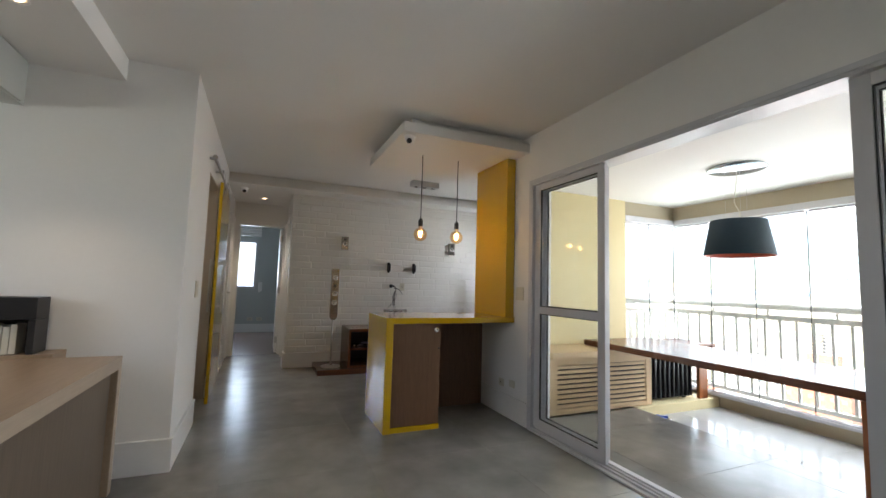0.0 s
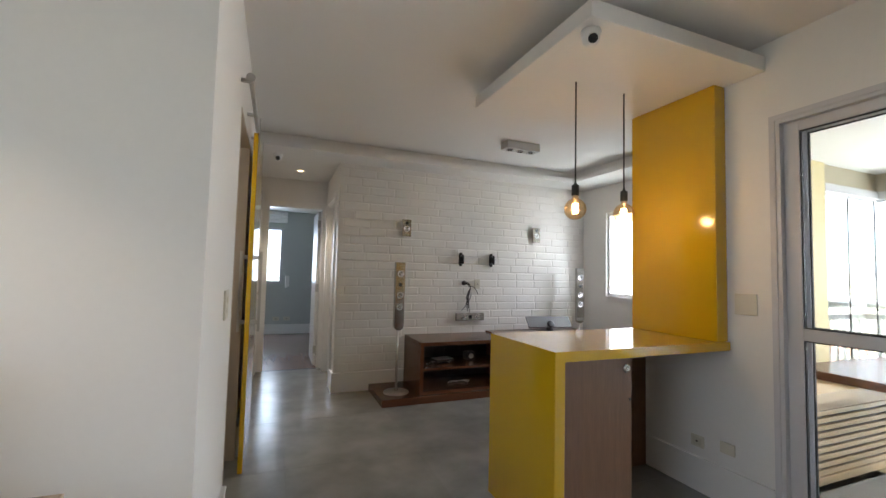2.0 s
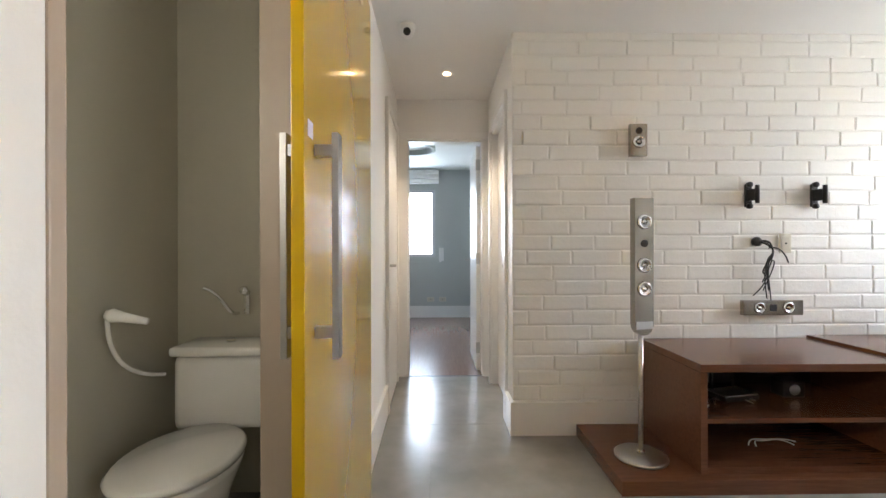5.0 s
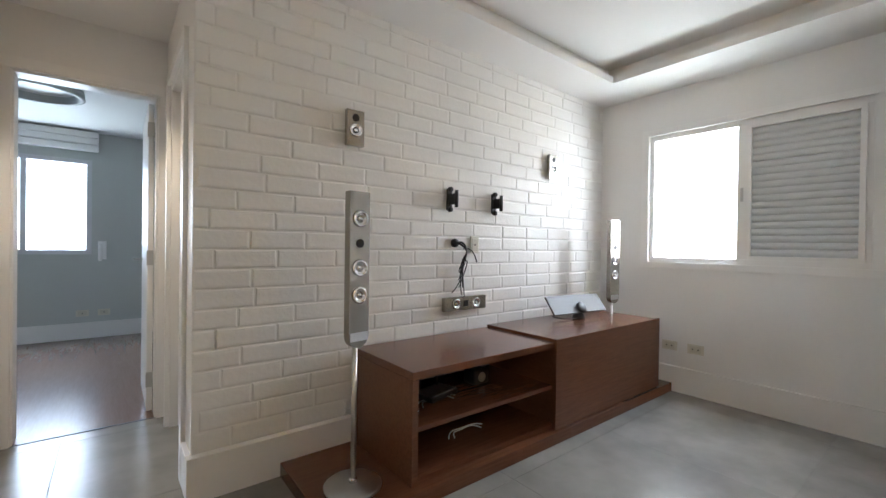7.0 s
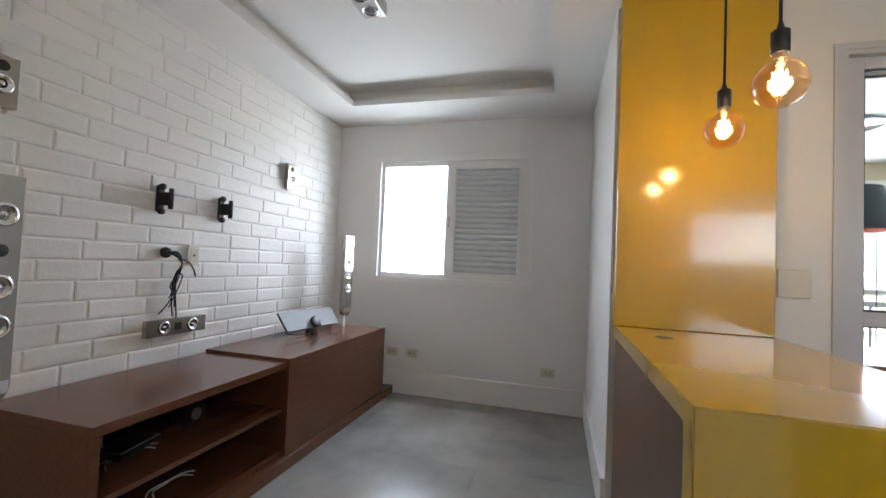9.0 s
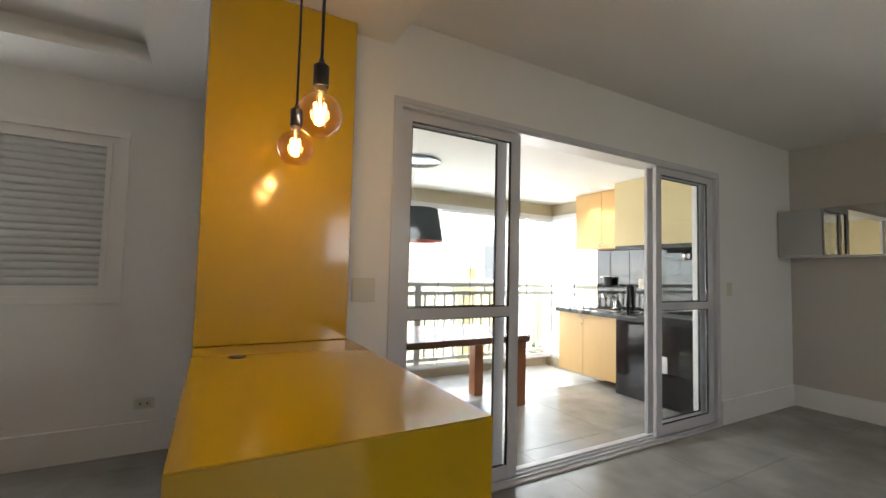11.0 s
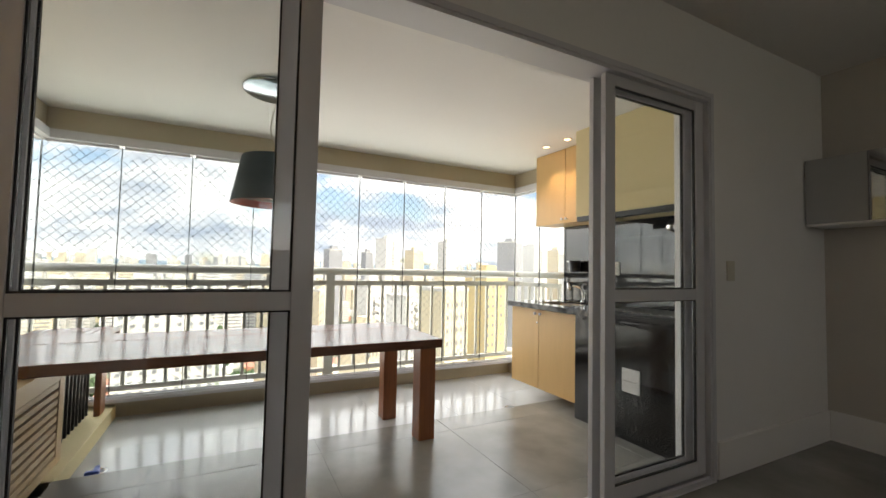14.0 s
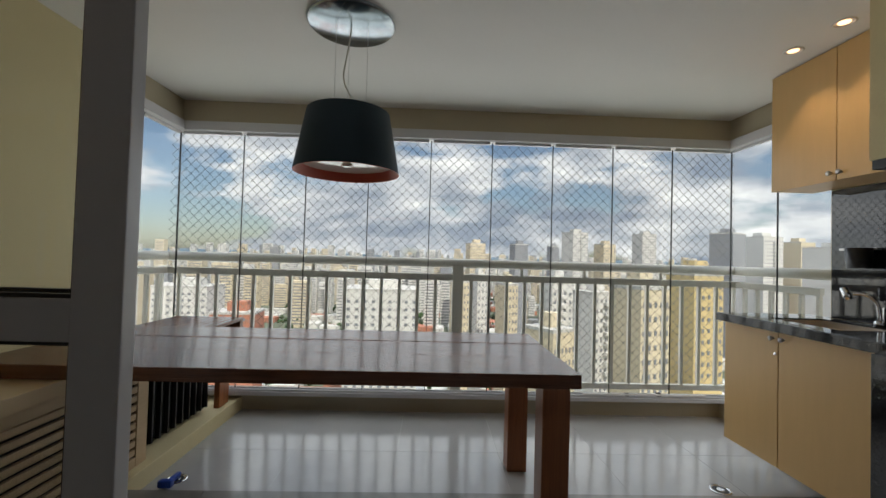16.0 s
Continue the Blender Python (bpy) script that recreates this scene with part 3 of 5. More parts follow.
part("door", box(2.462, 3.79, 6.142, 6.163, 0.075, 0.612, 0.002), WALNUT_FLAT, tv)


def disc_driver(parent, x, y, z, r, m=None):
    m = m or Matrix()
    d = part("driver", lathe([(r, 0), (r * 1.02, 0.006), (r * 0.82, 0.008), (r * 0.62, 0.002), (r * 0.3, -0.004), (r * 0.28, 0.004), (0.002, 0.007)], m @ pose(x, y, z, 90), 28), CHROME, parent, "chrome speaker driver", True)
    return d


def wall_speaker(x, z):
    s = thing("wall_speaker", "small flat champagne silver speaker on the brick wall", "speaker", (x, 6.772, z), group="satellite speakers")
    part("front", box(-0.052, 0.052, -0.035, -0.003, -0.098, 0.098, 0.003), SILVER, s)
    disc_driver(s, 0, -0.035, -0.012, 0.036)
    part("tweeter", lathe([(0.020, 0), (0.020, 0.003), (0.006, 0.004)], pose(0, -0.035, 0.056, 90), 20), BLACK, s, "black tweeter")
    return s


wall_speaker(1.443, 1.80)
wall_speaker(3.205, 1.812)
cs = thing("centre_speaker", "flat silver centre speaker on the brick wall", "speaker", (2.27, 6.772, 0.775))
part("front", box(-0.185, 0.185, -0.035, -0.003, -0.045, 0.045, 0.003), SILVER, cs)
for k in (-0.085, 0.095):
    disc_driver(cs, k, -0.035, 0, 0.034)
part("tweeter", box(-0.02, 0.02, -0.038, -0.035, -0.02, 0.02, 0.001), BLACK, cs, "black tweeter")


def floor_speaker(x, y, turn, z0):
    s = thing("floor_speaker", "slim champagne silver floor speaker on a round chrome base", "speaker", (x, y, z0), group="floor speakers", turn=turn)
    part("base", lathe([(0.128, 0), (0.130, 0.008), (0.120, 0.016), (0.02, 0.020)], pose(0, 0.0, 0), 48), STEEL, s, "round brushed base", True)
    part("collar", lathe([(0.020, 0.020), (0.020, 0.035), (0.014, 0.04)], None, 20), CHROME, s, "", True)
    part("pole", lathe([(0.0125, 0.035), (0.0125, 0.66)], None, 16), STEEL, s, "", True)
    g = bmesh.new()
    pts = [(-0.052, 1.325), (0.052, 1.325)] + [(0.052 * math.cos(a), 0.685 - 0.052 * math.sin(a) * 1.1) for a in [math.pi * k / 12 for k in range(13)]]
    front = [g.verts.new((px, -0.032, pz)) for px, pz in pts]
    back = [g.verts.new((px * 0.96, 0.012, pz)) for px, pz in pts]
    n = len(pts)
    g.faces.new(list(reversed(front)))
    g.faces.new(back)
    for k in range(n):
        g.faces.new((front[k], front[(k + 1) % n], back[(k + 1) % n], back[k]))
    bmesh.ops.recalc_face_normals(g, faces=g.faces)
    body = part("body", g, SILVER, s)
    for dz in (1.205, 0.985, 0.865):
        disc_driver(body, 0, -0.032, dz, 0.037)
    part("tweeter", lathe([(0.019, 0), (0.019, 0.003), (0.006, 0.004)], pose(0, -0.032, 1.095, 90), 20), BLACK, body, "black tweeter")
    part("foot_cap", box(-0.047, 0.047, -0.034, -0.0325, 0.66, 0.70, 0.0005), CHROME, body, "chrome cap")
    return s


floor_speaker(1.258, 6.35, 8, 0.07)
floor_speaker(3.70, 6.50, -12, 0.07)
for bx in (2.128, 2.542):
    b = thing("wall_bracket", "black metal television bracket on the brick wall", "bracket", (bx, 6.775, 1.465), group="television brackets")
    part("back_plate", box(-0.012, 0.03, -0.012, 0, -0.07, 0.07, 0.003), BLACK, b)
    part("arm", box(0.0, 0.02, -0.075, -0.01, -0.035, 0.035, 0.003), BLACK, b)
    part("hinge", lathe([(0.012, -0.055), (0.013, 0.0), (0.012, 0.055)], pose(0.01, -0.08, 0), 14), BLACK, b, "", True)
    for k in (-0.066, 0.066):
        part("knob", lathe([(0.017, 0), (0.017, 0.02), (0.01, 0.026)], pose(0.008, -0.01, k, 90), 14), BLACK, b, "", True)
cb = thing("cable_bundle", "tangle of black cables hanging from the brick wall", "cables", (2.19, 6.775, 1.18))
part("outlet_ring", lathe([(0.03, 0), (0.028, 0.02), (0.012, 0.026)], pose(0, 0, 0, 90), 18), BLACK, cb, "", True)
for k in range(7):
    a = k * 0.9
    tube([(0, -0.02, 0), (0.03 + 0.012 * k, -0.05, 0.03 * math.sin(a)), (0.09 - 0.01 * k, -0.06, -0.06 - 0.012 * k), (0.02 + 0.01 * k, -0.05, -0.10), (0.05 + 0.012 * math.cos(a) * k, -0.03, -0.15 - 0.03 * (k % 3)),
          (0.045 + 0.02 * math.sin(a), -0.02, -0.2 - 0.05 * (k % 4))], 0.0035, "cable", BLACK, cb)
tube([(0.05, -0.03, -0.12), (0.06, -0.02, -0.22), (0.075, -0.02, -0.3), (0.08, -0.02, -0.37)], 0.003, "cable", BLACK, cb)
tube([(0.04, -0.05, -0.04), (0.11, -0.06, -0.02), (0.16, -0.04, -0.09), (0.18, -0.03, -0.13)], 0.004, "cable", BLACK, cb)
tube([(0.05, -0.03, -0.2), (0.03, -0.03, -0.28), (-0.02, -0.03, -0.31), (-0.04, -0.03, -0.33)], 0.004, "cable", BLACK, cb)
plate((2.37, 6.775, 1.17), 0, "ivory outlet plate on the painted brick wall", 0.075, 0.118, keys=(), holes=((0, 0),), name="wall_outlet", category="outlet")
sb = thing("tilted_panel_speaker", "silver flat panel speaker lying tilted on a black foot", "speaker", (3.27, 6.53, 0.606), turn=-6)
part("panel", add_box(bmesh.new(), -0.30, 0.30, -0.008, 0.008, -0.075, 0.085, 0.003, pose(0, 0.02, 0.105, -38, 0, 0)), SATIN, sb)
part("foot", lathe([(0.05, 0), (0.05, 0.012), (0.035, 0.05), (0.03, 0.075)], None, 22), BLACK, sb, "", True)
part("cap", lathe([(0.045, 0), (0.045, 0.02), (0.03, 0.026)], pose(0, -0.02, 0.085, 60), 22), BLACK, sb, "", True)
tube([(0.05, 0.0, 0.01), (-0.1, -0.05, 0.006), (-0.2, -0.02, 0.006), (-0.26, 0.03, 0.03)], 0.004, "cable", BLACK, sb)
rt = thing("router", "grey router box on the console shelf", "router", (1.80, 6.45, 0.327), turn=12)
part("body", box(-0.11, 0.11, -0.07, 0.07, 0.008, 0.035, 0.008), BLACK, rt)
part("lid", box(-0.105, 0.105, -0.065, 0.065, 0.0352, 0.042, 0.003), STEEL, rt, "grey lid")
for k in (-0.07, 0.07):
    part("antenna", box(k - 0.006, k + 0.006, 0.05, 0.058, 0.04, 0.13, 0.002), BLACK, rt)
jb = thing("media_box", "small dark media box on the console shelf", "media box", (2.15, 6.5, 0.327))
part("body", box(-0.06, 0.06, -0.05, 0.05, 0.0, 0.09, 0.012), BLACK, jb)
part("front", lathe([(0.03, 0), (0.028, 0.004)], pose(0, -0.05, 0.045, 90), 20), STEEL, jb, "round silver front")
for name, mat, at, n in (("white_cables", CHINA, (1.98, 6.38, 0.103), 2), ("grey_cables", STEEL, (1.75, 6.36, 0.33), 2)):
    wc = thing("loose_cables", "loose coil of thin cables on the console shelf", "cables", at)
    for k in range(n):
        r = 0.07 + 0.02 * k
        tube([(r * math.cos(a) * 1.5, r * math.sin(a) * 0.7, 0.004 + 0.008 * ((j + k) % 3)) for j, a in enumerate([0.3 * k + 0.55 * q for q in range(7 - k)])], 0.0035, "cable", mat, wc)
gl = thing("small_can", "small silver can on the console shelf", "can", (1.56, 6.30, 0.50))
part("body", lathe([(0.018, 0.0), (0.02, 0.006), (0.02, 0.03), (0.017, 0.036)], None, 20), CHROME, gl, "", True)
gl.location = (1.56, 6.30, 0.327)

# ---- television room window ----
win = tagged(new("window_1"), "white aluminium window, half glass and half closed roller shutter", "window", kind="structure")
win.location = (0.04, 0.015, 0.015)
for a in ((4.92, 6.39, 2.10, 2.15), (4.92, 6.39, 0.985, 1.035), (4.92, 4.98, 1.035, 2.10), (6.33, 6.39, 1.035, 2.10)):
    part("trim", box(3.955, 3.972, *a, 0.002), TRIM, win)
for a in ((4.98, 6.33, 2.06, 2.12), (4.98, 6.33, 1.02, 1.075), (4.98, 5.015, 1.075, 2.06), (6.295, 6.33, 1.075, 2.06), (5.635, 5.69, 1.075, 2.06)):
    part("frame", box(3.985, 4.10, *a, 0.002), TRIM, win)
pane = part("pane", box(4.04, 4.046, 5.69, 6.295, 1.075, 2.06), GLASS, win, "clear glass pane")
pane.visible_shadow = False
for a in ((5.015, 5.045, 1.075, 2.06), (5.605, 5.634, 1.075, 2.06), (5.045, 5.605, 2.03, 2.06), (5.045, 5.605, 1.075, 1.10)):
    part("shutter_frame", box(3.975, 3.998, *a, 0.001), TRIM, win)
part("shutter_backing", box(4.02, 4.03, 5.02, 5.63, 1.08, 2.055), SHUTTER, win, "grey shutter backing")
part("latch", box(3.97, 3.985, 5.652, 5.668, 1.50, 1.60, 0.002), STEEL, win)
n_slat = 19
pitch = 0.925 / n_slat
g = bmesh.new()
prof = [(0.0, 0.0), (-0.010, pitch * 0.25), (-0.012, pitch * 0.55), (-0.006, pitch * 0.85), (0.0, pitch * 0.93)]
for ya, yb in ((0.0, 0.558),):
    a = [g.verts.new((px, ya, pz)) for px, pz in prof]
    b = [g.verts.new((px, yb, pz)) for px, pz in prof]
    for k in range(4):
        g.faces.new((a[k], b[k], b[k + 1], a[k + 1]))
    g.faces.new((a[4], b[4], b[0], a[0]))
    g.faces.new(a)
    g.faces.new(list(reversed(b)))
bmesh.ops.recalc_face_normals(g, faces=g.faces)
slat = part("slat", g, SHUTTER, win)
slat.location = (4.005, 5.046, 1.103)
for k in range(1, n_slat):
    s = new("slat", slat.data)
    s.parent, s.location = win, (4.005, 5.046, 1.103 + k * pitch)

# ---- hall and bedroom door ----
def door_casing(name, label, boxes, kind="structure", mat=TRIM):
    ob = tagged(new(name), label, "door frame", kind=kind)
    for b in boxes:
        part("trim", box(*b, 0.002), mat, ob)
    return ob


door_casing("door_frame_bedroom", "white lacquered bedroom door frame", [
    (-0.138, -0.045, 7.935, 7.955, 0, 2.115), (0.63, 0.677, 7.935, 7.955, 0, 2.115), (-0.138, 0.677, 7.935, 7.955, 2.116, 2.18),
    (-0.06, -0.035, 7.956, 8.09, 0, 2.10), (0.62, 0.645, 7.956, 8.09, 0, 2.10), (-0.06, 0.645, 7.956, 8.09, 2.101, 2.125)])
door_casing("door_frame_hall", "white lacquered hall door frame", [
    (0.66, 0.682, 6.965, 7.03, 0, 2.13), (0.66, 0.682, 7.74, 7.80, 0, 2.13), (0.66, 0.682, 6.965, 7.80, 2.131, 2.19),
    (0.683, 0.83, 7.02, 7.045, 0, 2.10), (0.683, 0.83, 7.725, 7.75, 0, 2.10), (0.683, 0.83, 7.02, 7.75, 2.101, 2.12)])
door_casing("door_frame_hall_west", "white lacquered hall door frame", [
    (-0.139, -0.115, 7.10, 7.16, 0, 2.13), (-0.139, -0.115, 7.80, 7.86, 0, 2.13), (-0.139, -0.115, 7.10, 7.86, 2.131, 2.19)])
hd = tagged(new("door_1"), "white lacquered closed hall door", "door", kind="structure")
part("leaf", box(0.73, 0.765, 7.047, 7.723, 0.005, 2.098, 0.002), TRIM, hd)
part("handle", lathe([(0.010, 0), (0.010, 0.05), (0.012, 0.06)], pose(0.73, 7.12, 1.02, 0, -90), 14), STEEL, hd, "steel handle")
hw = tagged(new("door_2"), "white lacquered closed hall door", "door", kind="structure")
part("leaf", box(-0.138, -0.126, 7.162, 7.798, 0.005, 2.128, 0.002), TRIM, hw)
part("handle", lathe([(0.010, 0), (0.010, 0.045), (0.012, 0.05)], pose(-0.126, 7.22, 1.02, 0, 90), 14), STEEL, hw, "steel handle")
bd = tagged(new("door_3"), "white lacquered bedroom door standing open", "door", kind="structure")
part("leaf", box(0.585, 0.618, 8.10, 8.78, 0.006, 2.095, 0.002), TRIM, bd)
for hz in (0.22, 1.05, 1.92):
    part("hinge", box(0.58, 0.628, 8.088, 8.099, hz - 0.05, hz + 0.05, 0.001), STEEL, bd, "dark steel hinge")
part("handle", lathe([(0.010, 0), (0.010, 0.05), (0.012, 0.06)], pose(0.585, 8.70, 1.02, 0, -90), 14), STEEL, bd, "steel handle")
structure("threshold_bedroom", box(-0.035, 0.62, 7.95, 7.965, -0.01, 0.003), BLACK, "thin dark strip at the bedroom door", "threshold")


def downlight(at, label, energy, cone=90):
    d = thing("downlight", label, "downlight", at, group="recessed downlights")
    part("ring", lathe([(0.046, 0.0), (0.048, -0.004), (0.040, -0.006), (0.034, 0.0)], None, 28, False), TRIM, d, "", True)
    part("bulb", lathe([(0.026, -0.001), (0.024, -0.003), (0.006, -0.004)], None, 24), SPOT_GLOW, d, "glowing lamp")
    lamp("downlight_beam", "SPOT", (at[0], at[1], at[2] - 0.02), energy, (1.0, 0.80, 0.58), 0.03, (at[0], at[1], at[2] - 1), cone)
    return d


downlight((0.295, 7.40, LOW), "small lit downlight in the hall ceiling", 2.5)
downlight((-0.768, 2.90, 2.475), "small lit downlight in the kitchen ceiling", 2.5)
downlight((4.177, 0.334, BC), "small lit downlight above the balcony cabinet", 2.2)
downlight((3.899, 0.33, BC), "small lit downlight above the balcony cabinet", 2.2)

bw = tagged(new("window_2"), "white bedroom window, blindingly bright", "window", kind="structure")
for a in ((-0.95, 0.20, 1.0, 1.05), (-0.95, 0.20, 2.07, 2.12), (-0.95, -0.90, 1.05, 2.07), (0.15, 0.20, 1.05, 2.07), (-0.41, -0.36, 1.05, 2.07)):
    part("frame", box(a[0], a[1], 11.16, 11.22, a[2], a[3], 0.002), ALU, bw)
p = part("pane", box(-0.90, 0.15, 11.185, 11.19, 1.05, 2.07), GLASS, bw, "clear glass pane")
p.visible_shadow = False
rb = thing("roman_blind", "white fabric blind folded up above the bedroom window", "blind", (0, 11.15, 2.22))
for k in range(3):
    part("fold", box(-1.1, 0.26, -0.12 + 0.012 * k, -0.002, 0.22 - 0.075 * (k + 1), 0.218 - 0.075 * k, 0.012), TRIM, rb)
ac = thing("split_air_conditioner", "white split air conditioner on the bedroom wall", "air conditioner", (1.05, 10.3, 2.2), turn=-90)
part("case", box(-0.42, 0.42, -0.20, 0, -0.10, 0.18, 0.03), TRIM, ac)
part("flap", box(-0.38, 0.38, -0.19, -0.08, -0.106, -0.101, 0.001), BLACK, ac, "dark outlet flap")
ring = thing("ring_ceiling_light", "grey fabric ring ceiling light", "ceiling light", (-0.10, 9.38, 2.45))
part("shade", lathe([(0.30, -0.02), (0.31, -0.09), (0.27, -0.09), (0.26, -0.02)], None, 40), GREY_PAINT, ring, "", True)
part("mount", lathe([(0.08, 0), (0.08, -0.02), (0.27, -0.03)], None, 30), TRIM, ring)
ip = thing("intercom_handset", "white intercom handset on the bedroom wall", "intercom", (0.30, 11.15, 1.04))
part("base", box(-0.04, 0.04, -0.03, 0, -0.10, 0.12, 0.008), TRIM, ip)
part("handset", box(-0.035, 0.0, -0.06, -0.03, -0.12, 0.08, 0.01), TRIM, ip)
for ox in (0.12, 0.32):
    plate((ox, 11.15, 0.30), 0, "ivory wall outlet in the bedroom", 0.118, 0.075, keys=(), holes=((0, 0),), name="wall_outlet", category="outlet")
structure("baseboard_bedroom", box(-2.6, 1.05, 11.132, 11.15, 0, 0.19), TRIM, "white bedroom skirting board", "skirting")

# ---- sliding barn door and its rail ----
barn = thing("sliding_barn_door", "glossy yellow sliding door hung on a steel rail", "door", (-0.03, 0.025, 0.0))
part("leaf", box(-0.074, -0.045, 5.105, 6.02, 0.012, 2.185, 0.002), YELLOW, barn)
for side in (1, -1):
    xx = -0.045 if side > 0 else -0.088
    hnd = part("handle", box(-0.004, 0.012, 5.175, 5.212, 0.885, 1.41, 0.002) if side > 0 else box(-0.124, -0.108, 5.175, 5.212, 0.885, 1.41, 0.002), STEEL, barn, "brushed steel pull bar")
    if side > 0:
        for hz in (0.945, 1.37):
            part("mount", box(-0.045, -0.0045, 5.18, 5.207, hz - 0.013, hz + 0.013), STEEL, hnd)
    else:
        for hz in (0.945, 1.37):
            part("mount", box(-0.1075, -0.0745, 5.18, 5.207, hz - 0.013, hz + 0.013), STEEL, hnd)
part("sticker", box(-0.0448, -0.0443, 5.13, 5.168, 1.39, 1.428), TRIM, barn, "small white sticker")
for hy in (5.20, 5.78):
    hg = part("hanger", box(-0.044, -0.038, hy - 0.02, hy + 0.02, 2.07, 2.31, 0.002), STEEL, barn)
    part("wheel", lathe([(0.035, -0.008), (0.038, 0), (0.035, 0.008)], pose(-0.062, hy, 2.295, 0, 90), 24), STEEL, hg, "", True)
railt = thing("door_rail", "round steel rail for the sliding door", "rail", (-0.03, 0.0, 0.055))
part("bar", lathe([(0.0125, 4.45), (0.0125, 6.05)], pose(-0.062, 0, 2.20, -90), 18), STEEL, railt, "", True)
for hy in (4.49, 5.0, 5.5, 6.02):
    part("standoff", lathe([(0.012, 0), (0.012, 0.048)], pose(-0.11, hy, 2.20, 0, 90), 14), STEEL, railt)
for hy in (4.45, 6.04):
    part("stop", lathe([(0.022, -0.012), (0.022, 0.012)], pose(-0.062, hy, 2.20, -90), 18), STEEL, railt)
door_casing("bathroom_lining", "taupe lacquered lining of the bathroom opening", [
    (-0.275, -0.138, 4.611, 4.63, 0, 2.14), (-0.275, -0.138, 5.38, 5.399, 0, 2.14), (-0.275, -0.138, 4.611, 5.399, 2.141, 2.159)], mat=JAMB)

# ---- bathroom ----
wcx, wcy = -0.68, 5.98
to = thing("toilet", "cream ceramic close-coupled toilet", "toilet", (wcx, wcy, 0))
part("tank", box(-0.19, 0.19, -0.03, 0.18, 0.40, 0.70, 0.03), CHINA, to, "", True)
part("tank_lid", box(-0.20, 0.20, -0.045, 0.185, 0.701, 0.74, 0.015), CHINA, to, "", True)
g = lathe([(0.12, 0.0), (0.115, 0.12), (0.15, 0.28), (0.185, 0.37), (0.19, 0.40)], None, 32)
bmesh.ops.transform(g, matrix=pose(0, -0.28, 0) @ Matrix.Diagonal((1, 1.3, 1, 1)), verts=g.verts)
part("bowl", g, CHINA, to, "", True)
g = lathe([(0.192, 0.401), (0.196, 0.42), (0.185, 0.432), (0.02, 0.436)], None, 32)
bmesh.ops.transform(g, matrix=pose(0, -0.28, 0) @ Matrix.Diagonal((1, 1.3, 1, 1)), verts=g.verts)
part("seat_lid", g, CHINA, to, "", True)
part("button", lathe([(0.02, 0.741), (0.02, 0.746), (0.012, 0.747)], pose(0.0, 0.07, 0), 18), CHROME, to)
vf = thing("wall_valve", "chrome valve on the bathroom wall", "valve", (-0.72, 6.2, 0.84))
tube([(0, 0, 0), (0, -0.06, 0), (-0.01, -0.10, 0.06), (-0.06, -0.12, 0.12), (-0.09, -0.13, 0.13)], 0.009, "spout", CHROME, vf)
part("knob", lathe([(0.018, 0), (0.020, 0.03), (0.01, 0.04)], pose(0.05, -0.03, 0.10, 60), 14), CHROME, vf, "", True)
part("body", lathe([(0.014, 0), (0.014, 0.09)], pose(0.05, -0.02, 0.0), 14), CHROME, vf)
by = thing("bidet_sprayer", "white bidet sprayer hanging on the bathroom wall", "sprayer", (-1.0, 5.72, 0.86))
part("head", lathe([(0.02, 0), (0.026, 0.02), (0.018, 0.06), (0.012, 0.14)], pose(0.05, 0, 0.05, 0, 100), 16), CHINA, by, "", True)
tube([(0.05, 0, 0.05), (0.04, 0, -0.1), (0.05, 0.08, -0.2), (0.12, 0.2, -0.22)], 0.008, "hose", CHINA, by)

# ---- kitchen ----
pen = thing("kitchen_peninsula", "taupe wood laminate breakfast counter", "counter", (0.02, 0, 0))
part("worktop", box(-1.6, -0.400, 0.4, 3.460, 0.690, 0.760, 0.003), TAUPE_WOOD, pen)
part("end_panel", box(-1.6, -0.400, 3.405, 3.459, 0.0, 0.689, 0.003), TAUPE_WOOD, pen)
part("front_panel", box(-0.458, -0.433, 0.4, 3.404, 0.0, 0.688), DARK_PANEL, pen, "dark taupe panel")
part("edge_band", box(-0.3998, -0.3978, 0.4, 3.460, 0.691, 0.759, 0.0005), PALE_EDGE, pen, "pale wooden edge band")
part("end_band", box(-0.3998, -0.3978, 3.406, 3.460, 0.0, 0.6905, 0.0005), PALE_EDGE, pen, "pale wooden edge band")
uc = thing("kitchen_wall_cabinet", "grey-green kitchen wall cabinet", "cabinet")
part("body", box(-1.38, -1.021, 1.2, 3.653, 2.21, 2.473, 0.002), GREY_PAINT, uc)
for k in range(3):
    part("door", box(-1.02, -1.0, 1.202 + 0.795 * k, 1.99 + 0.795 * k, 2.212, 2.462, 0.002), GREY_PAINT, uc)
bk = thing("black_rack", "black open rack with pale spines on the kitchen counter", "rack", (-0.788, 3.468, 0.78))
part("top", box(-0.45, 0.0, 0.0, 0.155, 0.19, 0.31, 0.003), BLACK, bk)
part("side", box(-0.03, 0.0, 0.0, 0.155, 0.0, 0.189, 0.002), BLACK, bk)
part("side", box(-0.45, -0.42, 0.0, 0.155, 0.0, 0.189, 0.002), BLACK, bk)
part("back", box(-0.42, -0.03, 0.14, 0.155, 0.0, 0.189), BLACK, bk)
for k in range(10):
    part("spine", box(-0.40 + 0.032 * k, -0.372 + 0.032 * k, 0.03, 0.13, 0.0, 0.16 - 0.006 * (k % 3), 0.002), PLATE, bk, "pale upright spine")
kb = thing("kitchen_base_cabinet", "taupe kitchen base cabinet under the rack", "cabinet")
part("body", box(-2.6, -0.70, 3.465, 3.653, 0.0, 0.779, 0.003), TAUPE_WOOD, kb)

